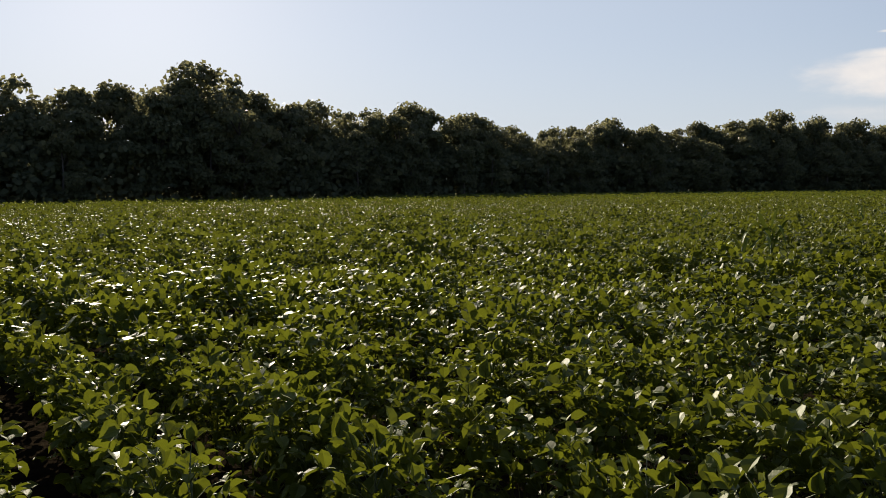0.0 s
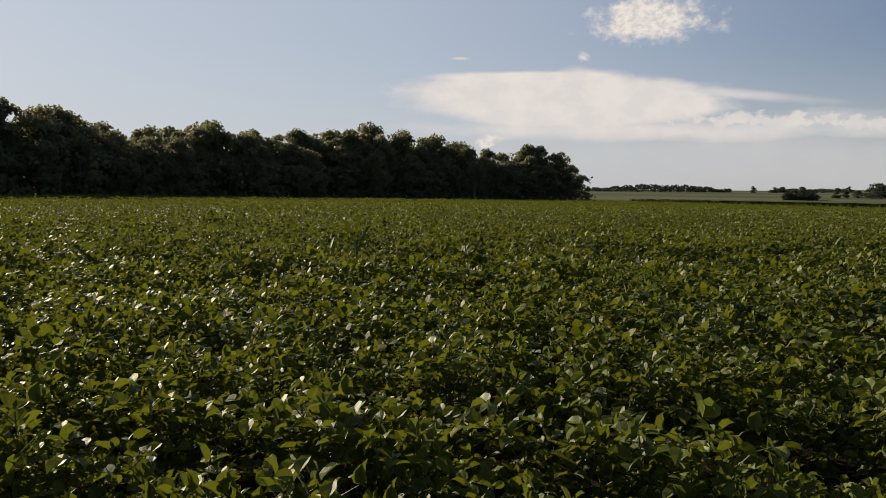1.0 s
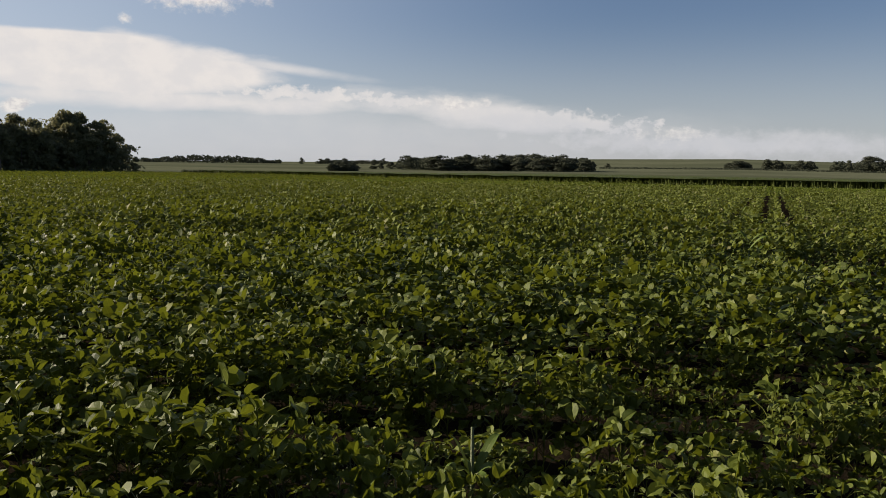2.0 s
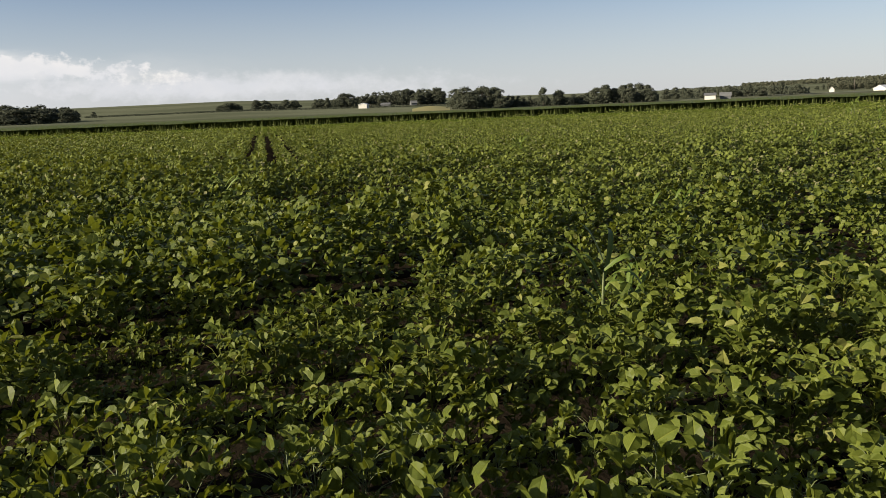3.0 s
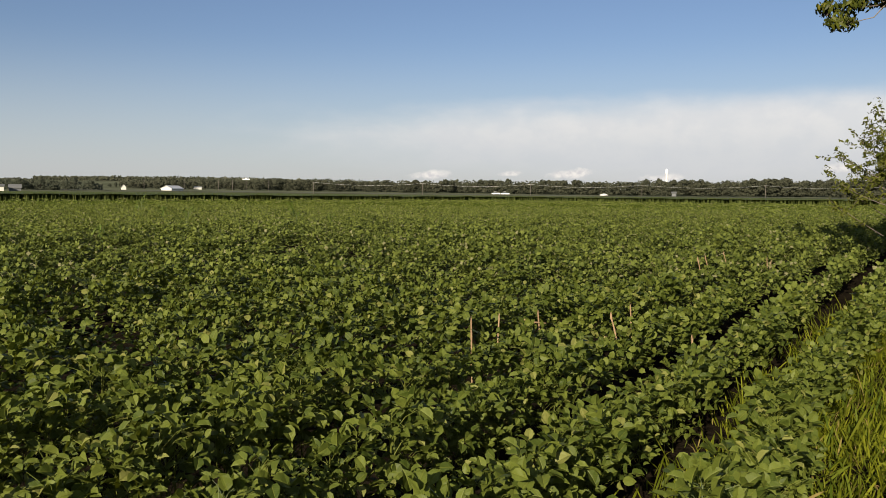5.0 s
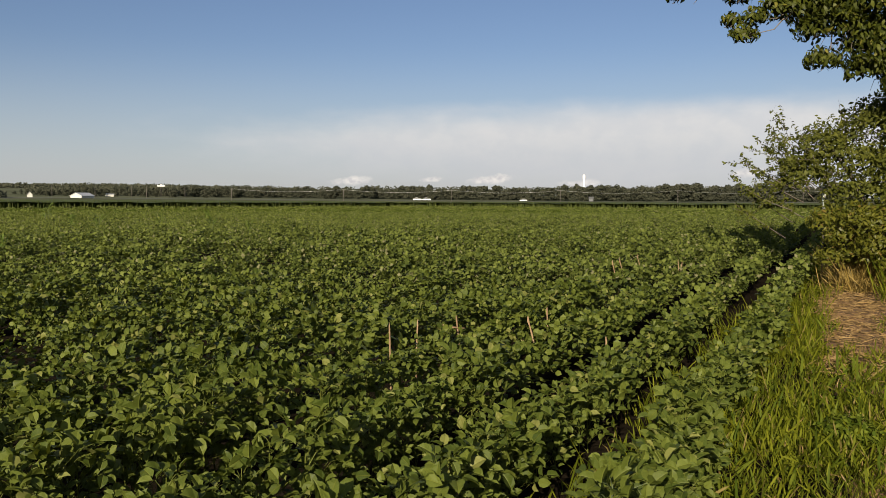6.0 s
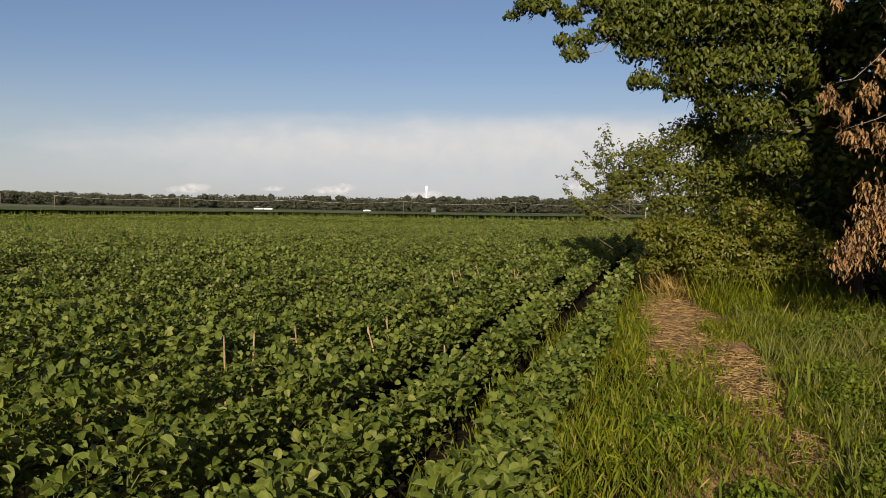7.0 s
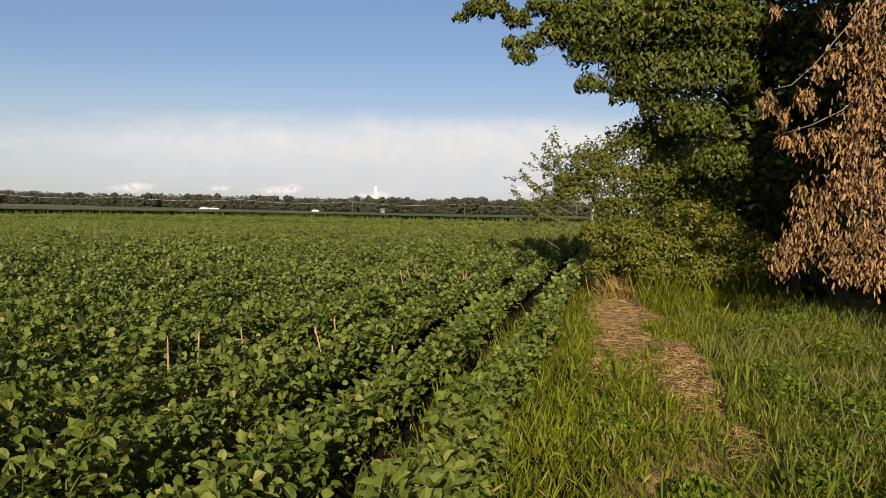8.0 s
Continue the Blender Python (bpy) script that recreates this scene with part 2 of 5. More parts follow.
def ground_material():
    """Bare soil by the field's edge, shade mixed into its colour; crops and pasture farther off."""
    m, g = material("farmland")
    obj = g.node("ShaderNodeTexCoord").outputs["Object"]
    n1 = g.noise(obj, 9, 6, 0.65).outputs[0]
    n2 = g.noise(obj, 0.9, 4).outputs[0]
    n3 = g.noise(obj, 0.006, 2).outputs[0]
    n4 = g.noise(obj, 0.12, 5, 0.7).outputs[0]
    # near black: the shade between the plants is put into the soil's colour
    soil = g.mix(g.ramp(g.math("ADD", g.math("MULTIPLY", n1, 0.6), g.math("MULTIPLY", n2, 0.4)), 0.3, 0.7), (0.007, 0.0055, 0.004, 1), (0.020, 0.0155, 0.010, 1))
    crop = g.mix(g.ramp(n3, 0.42, 0.58), (0.075, 0.082, 0.052, 1), (0.108, 0.114, 0.074, 1))
    crop = g.mix(g.ramp(n4, 0.35, 0.7, 0.0, 0.6), crop, (0.062, 0.07, 0.043, 1))
    s = g.node("ShaderNodeSeparateXYZ", {0: obj})
    r = g.math("SQRT", g.math("ADD", g.math("POWER", s.outputs[0], 2.0), g.math("POWER", s.outputs[1], 2.0)))
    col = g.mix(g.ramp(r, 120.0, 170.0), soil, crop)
    b = g.node("ShaderNodeBump", {"Strength": 0.8, "Distance": 0.05, "Height": n1}).outputs[0]
    p = g.node("ShaderNodeBsdfPrincipled", {"Base Color": col, "Roughness": 1.0, "Normal": b, "Specular IOR Level": 0.0})
    finish(g, p.outputs[0])
    return m


def canopy_material():
    """The closed lower leaf layer of the crop."""
    m, g = material("crop_under_layer")
    obj = g.node("ShaderNodeTexCoord").outputs["Object"]
    v = g.node("ShaderNodeTexVoronoi", {"Vector": obj, "Scale": 7.0})
    n2 = g.noise(obj, 0.5, 4).outputs[0]
    fac = g.math("ADD", g.math("MULTIPLY", v.outputs["Color"], 0.6), g.math("MULTIPLY", n2, 0.4))
    col = g.mix(g.ramp(fac, 0.25, 0.8), (0.025, 0.042, 0.006, 1), (0.12, 0.14, 0.025, 1))
    b = g.node("ShaderNodeBump", {"Strength": 1.0, "Distance": 0.12, "Height": v.outputs["Distance"]}).outputs[0]
    p = g.node("ShaderNodeBsdfPrincipled", {"Base Color": col, "Roughness": 0.8, "Normal": b, "Specular IOR Level": 0.0})
    finish(g, p.outputs[0])
    return m


# ---------------------------------------------------------------- mesh helpers
def mesh_of(name, verts, tris, mat, uv=None, smooth=None):
    """A mesh from arrays of places and triangles."""
    v, f = np.asarray(verts, np.float32), np.asarray(tris, np.int32)
    me = bpy.data.meshes.new(name)
    me.vertices.add(len(v))
    me.vertices.foreach_set("co", v.ravel())
    me.loops.add(f.size)
    me.loops.foreach_set("vertex_index", f.ravel())
    me.polygons.add(len(f))
    me.polygons.foreach_set("loop_start", np.arange(0, f.size, 3, dtype=np.int32))
    if smooth is not None:
        me.polygons.foreach_set("use_smooth", np.full(len(f), smooth, bool))
    if uv is not None:
        layer = me.uv_layers.new(name="leaf")
        layer.data.foreach_set("uv", np.asarray(uv, np.float32)[f.ravel()].ravel())
    me.update(calc_edges=True)
    me.materials.append(mat)
    return me


def part(name, me, parent, label=""):
    ob = new(name, me)
    ob.parent = parent
    return tagged(ob, label)


def empty(name, label, category, group="", kind=""):
    return tagged(new(name), label, category, group, kind)


class Heap:
    """Gathers pieces into one set of arrays."""

    def __init__(self):
        self.v, self.f, self.u, self.n = [], [], [], 0

    def add(self, v, f, u=None):
        self.v.append(v), self.f.append(np.asarray(f) + self.n)
        self.u.append(np.zeros((len(v), 2)) if u is None else u)
        self.n += len(v)

    def out(self):
        return np.concatenate(self.v), np.concatenate(self.f), np.concatenate(self.u)

    def mesh(self, name, mat, uv=False, smooth=None):
        v, f, u = self.out()
        return mesh_of(name, v, f, mat, u if uv else None, smooth)


def scatter(v, f, places, spins, sizes, tilts=None, u=None):
    """Many copies of one shape (arrays) in one set of arrays."""
    n = len(places)
    c, s = np.cos(spins), np.sin(spins)
    sizes = np.asarray(sizes, float)
    if sizes.ndim == 1:
        sizes = np.stack([sizes] * 3, 1)
    w = v[None] * sizes[:, None, :]
    if tilts is not None:
        ct, st = np.cos(tilts)[:, None], np.sin(tilts)[:, None]
        w = np.stack([w[..., 0] * ct + w[..., 2] * st, w[..., 1], -w[..., 0] * st + w[..., 2] * ct], -1)
    x = w[..., 0] * c[:, None] - w[..., 1] * s[:, None]
    y = w[..., 0] * s[:, None] + w[..., 1] * c[:, None]
    out = np.stack([x, y, w[..., 2]], -1) + np.asarray(places)[:, None, :]
    ff = (f[None] + (np.arange(n) * len(v))[:, None, None]).reshape(-1, 3)
    return out.reshape(-1, 3), ff, (None if u is None else np.tile(u, (n, 1)))


def tube(points, radii, sides=6, cap=True):
    """A tapered limb along points."""
    p = np.asarray(points, float)
    n = len(p)
    t = np.gradient(p, axis=0)
    t /= np.linalg.norm(t, axis=1)[:, None] + 1e-9
    ref = np.where(np.abs(t[:, 2:3]) > 0.9, np.array([[1.0, 0, 0]]), np.array([[0, 0, 1.0]]))
    a = np.cross(t, ref)
    a /= np.linalg.norm(a, axis=1)[:, None] + 1e-9
    b = np.cross(t, a)
    ang = np.linspace(0, 2 * np.pi, sides, endpoint=False)
    r = np.broadcast_to(np.asarray(radii, float), (n,))
    v = p[:, None] + r[:, None, None] * (np.cos(ang)[None, :, None] * a[:, None] + np.sin(ang)[None, :, None] * b[:, None])
    v = v.reshape(-1, 3)
    f = []
    for i in range(n - 1):
        for k in range(sides):
            k2 = (k + 1) % sides
            f += [(i * sides + k, i * sides + k2, (i + 1) * sides + k2), (i * sides + k, (i + 1) * sides + k2, (i + 1) * sides + k)]
    if cap:
        for k in range(1, sides - 1):
            f += [(0, k + 1, k), ((n - 1) * sides, (n - 1) * sides + k, (n - 1) * sides + k + 1)]
    return v, np.array(f)


def box_arrays(x0, x1, y0, y1, z0, z1):
    v = np.array([(x, y, z) for z in (z0, z1) for y in (y0, y1) for x in (x0, x1)], float)
    f = np.array([(0, 2, 3), (0, 3, 1), (4, 5, 7), (4, 7, 6), (0, 1, 5), (0, 5, 4), (2, 6, 7), (2, 7, 3), (0, 4, 6), (0, 6, 2), (1, 3, 7), (1, 7, 5)])
    return v, f


def smooth01(x):
    x = np.clip(x, 0, 1)
    return x * x * (3 - 2 * x)


def azimuth(x, y):
    return np.degrees(np.arctan2(-np.asarray(x, float), np.asarray(y, float)))


def polar(az, r):
    return -math.sin(radians(az)) * r, math.cos(radians(az)) * r


def land(x, y):
    """Height of the land: level round the camera, low hills to the east and south."""
    x, y = np.asarray(x, float), np.asarray(y, float)
    r, az = np.hypot(x, y), azimuth(x, y)
    rise = np.interp(az, [-180, -165, -145, -130, -115, -100, -88, -76, -62, -48, 0, 60, 180], [8, 8, 13, 16, 16, 20, 27, 24, 15, 12, 5, 5, 8])
    return rise * smooth01((r - 250) / 1150) + 0.8 * np.sin(x / 190.0) * np.sin(y / 230.0) * smooth01((r - 250) / 400)


def lattice(nx, ny):
    """Triangles of a grid of (nx+1) by (ny+1) points."""
    i = np.arange(nx)[:, None] * (ny + 1) + np.arange(ny)[None]
    i = i.ravel()
    return np.concatenate([np.stack([i, i + ny + 1, i + ny + 2], 1), np.stack([i, i + ny + 2, i + 1], 1)])


def bumps(x, y, scale, seed):
    """Cheap smooth noise from a few crossed waves, about -1 to 1."""
    rng = np.random.default_rng(seed)
    out = np.zeros_like(np.asarray(x, float))
    for k in range(6):
        a, ph, s = rng.uniform(0, 2 * np.pi), rng.uniform(0, 6.28), scale * rng.uniform(0.6, 1.7)
        out += np.sin((x * np.cos(a) + y * np.sin(a)) * 6.28 / s + ph)
    return out / 3.2


def place_copies(protos, poses, kinds):
    """Copies of prototypes at poses; the prototypes themselves take the first places."""
    for m, k in zip(poses[len(protos):], kinds):
        copy_thing(protos[k], m)
    for ob, m in zip(protos, poses):
        ob.matrix_basis = m


# ---------------------------------------------------------------- the land
def build_ground():
    nr, na = 110, 180
    r = np.concatenate([[0.0], np.geomspace(0.6, 4600, nr)])
    a = np.linspace(0, 2 * np.pi, na + 1)
    R, A = np.meshgrid(r, a, indexing="ij")
    x, y = R * np.sin(A), R * np.cos(A)
    z = land(x, y) + 0.015 * bumps(x, y, 1.3, 3) * (R < 40)
    v = np.stack([x, y, z], -1).reshape(-1, 3)
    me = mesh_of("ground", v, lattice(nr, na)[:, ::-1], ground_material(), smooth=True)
    tagged(new("ground", me), "soil darkened for shade under the crop, green farmland reaching the low hills", "ground", kind="structure")


build_ground()

WOOD_X = [-90, -60, -27, -10, 15, 59, 103, 140, 174]
WOOD_Y = [88, 92, 97, 110, 126, 147, 159, 158, 151]
FIELD_EAST, FIELD_SLANT, FIELD_SOUTH = 117.0, 0.341, -135.0
# thin or missing stands in the crop: x, y, half lengths along x and y
HOLES = [(5.6, 14.3, 1.1, 0.5), (5.2, 10.0, 0.9, 0.4), (20.6, 9.6, 2.2, 1.4), (13.4, -2.4, 0.6, 1.9), (14.0, -4.8, 0.55, 1.1), (7.5, -5.4, 0.7, 0.5), (12.2, -14.4, 1.5, 0.9),
         (11.9, -11.3, 0.7, 0.4), (11.8, -0.8, 1.2, 0.6), (16.5, -12.5, 1.0, 0.9), (14.5, -16.0, 1.2, 0.7)]
# furrows that stay open, with low plants
LOW = [(3.75, 1.9, 0.3, 1.4), (5.45, 1.5, 0.3, 1.6), (6.3, -0.1, 0.3, 1.0), (4.5, 0.2, 0.3, 0.9)]
THIN = [(5.1, -0.3, 2.1, 1.3), (3.6, 2.6, 1.0, 0.6)]  # stands with fewer plants


def field_edge(y):
    return np.interp(y, [-60, -37, -21, -13, -9, -5, -1.5, 1.4], [0.66, 0.66, 0.66, 0.7, 0.75, 0.79, 0.82, 0.82])


def in_field(x, y):
    x, y = np.asarray(x, float), np.asarray(y, float)
    ok = (x < FIELD_EAST + FIELD_SLANT * y) & (y > FIELD_SOUTH) & (y < np.interp(x, WOOD_X + [200, 240], WOOD_Y + [175, 190]) - 3.5)
    west = np.where(y > 1.4, -200.0, field_edge(y))
    ok &= (x > west) & (np.hypot(x - 0.2, y) > 1.7)
    return ok


def stand(x, y):
    """How tall the crop stands, as a share; 0 where it is missing."""
    h = 0.95 + 0.10 * bumps(x, y, 5.0, 11) + 0.12 * bumps(x, y, 1.2, 12)
    far = smooth01((np.hypot(x, y) - 7) / 8)
    h = h * (1 + far * (0.16 * bumps(x, y, 0.75, 13) + 0.1 * bumps(x, y, 2.2, 14)))
    for hx, hy, rx, ry in HOLES:
        d = np.hypot((x - hx) / rx, (y - hy) / ry)
        h = np.where(d < 1, 0.0, np.where(d < 1.35, h * 0.85, h))
    for hx, hy, rx, ry in LOW:
        h = np.where(np.hypot((x - hx) / rx, (y - hy) / ry) < 1, h * 0.74, h)
    return h


def build_under_layer():
    """The lower leaves far out, where the rows close to one sheet."""
    r = np.geomspace(76, 290, 90)
    a = np.linspace(radians(-195), radians(40), 420)
    R, A = np.meshgrid(r, a, indexing="ij")
    x, y = -R * np.sin(A), R * np.cos(A)
    z = 0.34 * smooth01((R - 76) / 10) + 0.05 * bumps(x, y, 3.1, 5) + 0.04 * bumps(x, y, 9, 6) + land(x, y)
    v = np.stack([x, y, z], -1).reshape(-1, 3)
    f = lattice(len(r) - 1, len(a) - 1)
    c = v[f].mean(1)
    f = f[in_field(c[:, 0], c[:, 1])]
    tagged(new("soybean_under_layer", mesh_of("soybean_under_layer", v, f, canopy_material(), smooth=True)),
           "closed dark green lower leaves of the soybean field", "crop", kind="stuff")


build_under_layer()


# ---------------------------------------------------------------- soybean plants
def leaflet(detail):
    """One oval leaflet of length 1 along x, folded at its rib: places, triangles, and (along, across) for its veins."""
    if detail == 2:
        t = np.array([0.19, 0.48, 0.81])
        w = np.array([0.29, 0.385, 0.27])
        v, u = [(0, 0, 0)], [(0, 0)]
        for a, b in zip(t, w):
            z = 0.06 * a - 0.3 * a * a
            v += [(a, b, z + 0.16 + 0.03 * (a > 0.6)), (a, 0, z), (a, -b, z + 0.16)]
            u += [(a, b), (a, 0), (a, -b)]
        v.append((1.01, 0, -0.28)), u.append((1, 0))
        f = [(0, 2, 1), (0, 3, 2)]
        for i in (1, 4):
            f += [(i, i + 1, i + 4), (i, i + 4, i + 3), (i + 1, i + 2, i + 5), (i + 1, i + 5, i + 4)]
        f += [(7, 8, 10), (8, 9, 10)]
    elif detail == 3:  # a pointed tree leaf
        v = [(0, 0, 0), (0.32, 0.21, 0.04), (0.32, -0.21, 0.04), (0.66, 0.17, -0.02), (0.66, -0.17, -0.02), (1.05, 0, -0.16)]
        f = [(0, 2, 1), (1, 2, 4), (1, 4, 3), (3, 4, 5)]
        u = [(a, b) for a, b, _ in v]
    elif detail == 1:
        v = [(0, 0, 0), (0.3, 0.34, 0.09), (0.3, -0.34, 0.09), (0.76, 0.3, 0.02), (0.76, -0.3, 0.02), (1.01, 0, -0.12)]
        f = [(0, 2, 1), (1, 2, 4), (1, 4, 3), (3, 4, 5)]
        u = [(a, b) for a, b, _ in v]
    else:
        v = [(0, 0, 0), (0.5, 0.42, 0.06), (0.5, -0.42, 0.06), (1.02, 0, -0.12)]
        f = [(0, 2, 1), (1, 2, 3)]
        u = [(a, b) for a, b, _ in v]
    return np.array(v, float), np.array(f), np.array(u, float)


def turn_about(v, yaw, pitch, roll):
    m = np.array((Matrix.Rotation(yaw, 3, "Z") @ Matrix.Rotation(pitch, 3, "Y") @ Matrix.Rotation(roll, 3, "X")))
    return v @ m.T


def trifoliate(rng, detail, size):
    """A soybean leaf: three leaflets on a short stalk, at the origin and pointing along x."""
    h = Heap()
    v, f, u = leaflet(detail)
    droop = rng.normal(-0.42, 0.5)
    for yaw, off in ((0.0, 0.35), (1.35, 0.08), (-1.35, 0.08)):
        s = size * rng.uniform(0.85, 1.12)
        w = turn_about(v * s, yaw + rng.normal(0, 0.15), droop + rng.normal(0, 0.38), rng.normal(0, 0.5))
        w += np.array([off * size, math.copysign(0.12 * size, yaw) if yaw else 0, 0])
        h.add(w, f, u)
    return h.out()


SUNWARD = Matrix.Rotation(0.26, 3, Vector((-math.cos(SUN_AZ), -math.sin(SUN_AZ), 0)))  # leaves lean towards the sun


def soy_plan(rng, count, size, low=0.22):
    """Where the leaves of one plant sit: height share, azimuth, reach, tilt, size."""
    out = []
    for k in range(count):
        q = (k + rng.random()) / count
        reach = 0.2 * math.sqrt(rng.random()) * (1.0 - 0.45 * q * q)
        share = low + (1.02 - low) * q ** 0.7 - 2.2 * reach * reach
        out.append((share, k * 2.4 + rng.normal(0, 0.4), reach, rng.normal(-0.12, 0.35), size * rng.uniform(0.7, 1.18)))
    return out


SOY_HEIGHT = 0.58
rng = np.random.default_rng(7)
LEAF_SHAPES = [trifoliate(rng, 2, 0.1) for _ in range(9)]
LEAF_MESHES = [mesh_of("soybean_leaf", v, f, SOY, u, False) for v, f, u in LEAF_SHAPES]


def soy_stem(plan):
    h = Heap()
    h.add(*tube([(0, 0, -0.03), (0.01, 0.005, SOY_HEIGHT * 0.5), (0.0, 0.012, SOY_HEIGHT * 0.95)], [0.005, 0.004, 0.002], 4))
    for share, az, reach, _, _ in plan:
        z = share * SOY_HEIGHT
        h.add(*tube([(0, 0, z - reach * 0.75), (math.cos(az) * reach * 0.5, math.sin(az) * reach * 0.5, z - reach * 0.2), (math.cos(az) * reach, math.sin(az) * reach, z)], [0.0022, 0.0018, 0.0014], 3, False))
    return h


def soy_thing(seed):
    """One near plant, every leaf a part."""
    r = np.random.default_rng(seed)
    plan = soy_plan(r, 28, 0.58)
    top = empty("soybean_plant", "leafy green soybean plant with broad three-part leaves", "soybean plant", "soybean plants")
    part("stem", soy_stem(plan).mesh("soybean_stem", SOY_STEM), top, "thin green stem with leaf stalks")
    for share, az, reach, tilt, size in plan:
        leaf = part("leaf", LEAF_MESHES[r.integers(len(LEAF_MESHES))], top)
        leaf.matrix_basis = Matrix.Translation((math.cos(az) * reach, math.sin(az) * reach, share * SOY_HEIGHT)) @ SUNWARD.to_4x4() @ Matrix.Rotation(az, 4, "Z") @ Matrix.Rotation(tilt, 4, "Y") @ Matrix.Scale(size, 4)
    return top


def soy_arrays(seed, detail, count, size, stems, low=0.22, wide=(1.0, 1.0), hump=0.0):
    """Leaves of one plant as arrays; wide spreads them along and across, hump lets the outer ones across y hang lower."""
    r = np.random.default_rng(seed)
    plan = soy_plan(r, count, 1.0, low)
    h = Heap()
    if stems:
        v, f, u = soy_stem(plan).out()
        h.add(v, f, u)
    for share, az, reach, tilt, s in plan:
        v, f, u = trifoliate(r, detail, 0.1 * size * s)
        across = math.sin(az) * reach * wide[1]
        z = max(share * SOY_HEIGHT - hump * across * across, 0.05)
        v = turn_about(v, az, tilt, 0) @ np.array(SUNWARD).T + np.array([math.cos(az) * reach * wide[0], across, z])
        h.add(v, f, u)
    return h.out()


ROW = 0.762
HEADLAND = 21.7
FURROW = 0.66  # where the first furrow of the headland lies


def bend(y):
    """How far the headland rows swing to the west as they run north."""
    return -0.27 * ((y - 3.2) + np.sqrt((y - 3.2) ** 2 + 4.0)) + 0.05


def plant_places():
    """All standing places: along the rows of the headland (about north-south) and of the main field (east-west)."""
    r = np.random.default_rng(21)
    out = []

    def row_of(along, side, wobble, y_of=lambda a: a):
        n = len(along)
        return along + r.normal(0, 0.04, n), side + r.normal(0, wobble, n), r.uniform(0.84, 1.1, n) * (1 + 0.12 * smooth01((y_of(along) + 1.5) / 2.5) - 0.08 * smooth01((-3.5 - y_of(along)) / 3))

    # headland rows
    first = FURROW + ROW / 2
    for x0 in first + ROW * np.arange(-50, int((HEADLAND - first) / ROW) + 1):
        y = np.arange(-82, 70, 0.108)
        y, w, k = row_of(y, 0.0, 0.04)
        x = x0 + w + bend(y) + 0.045 * np.sin(y * 0.9 + x0 * 7) + 0.03 * np.sin(y * 2.3 + x0 * 3)
        d = np.hypot(x, y)
        n = np.arange(len(y))
        ok = (d < 30) | ((d < 48) & (n % 2 == 0)) | ((d < 82) & (n % 4 == 0))
        out.append(np.stack([x, y, k], 1)[ok])
    # the main field's rows
    for y0 in np.arange(-81.5, 81, ROW):
        x = np.arange(HEADLAND - 45, 82, 0.125)
        n = np.arange(len(x))
        d = np.hypot(x, y0)
        ok = ((d < 30) | ((d < 48) & (n % 2 == 0)) | ((d < 82) & (n % 4 == 0))) & (x - bend(np.full(len(x), y0)) > HEADLAND + 0.2)
        x, w, k = row_of(x[ok], 0.0, 0.025, lambda a: a * 0 + y0)
        out.append(np.stack([x, y0 + w, k], 1))
    p = np.concatenate(out)
    p = p[in_field(p[:, 0], p[:, 1])]
    az = azimuth(p[:, 0] - 0.2, p[:, 1])
    p = p[(az < 30) | (az > 160)]
    h = stand(p[:, 0], p[:, 1])
    odds = np.full(len(p), 0.96)
    for hx, hy, rx, ry in THIN:
        odds = np.where(np.hypot((p[:, 0] - hx) / rx, (p[:, 1] - hy) / ry) < 1, 0.86, odds)
    keep = (h > 0) & (r.random(len(p)) < odds)
    return p[keep], h[keep] * p[keep, 2]


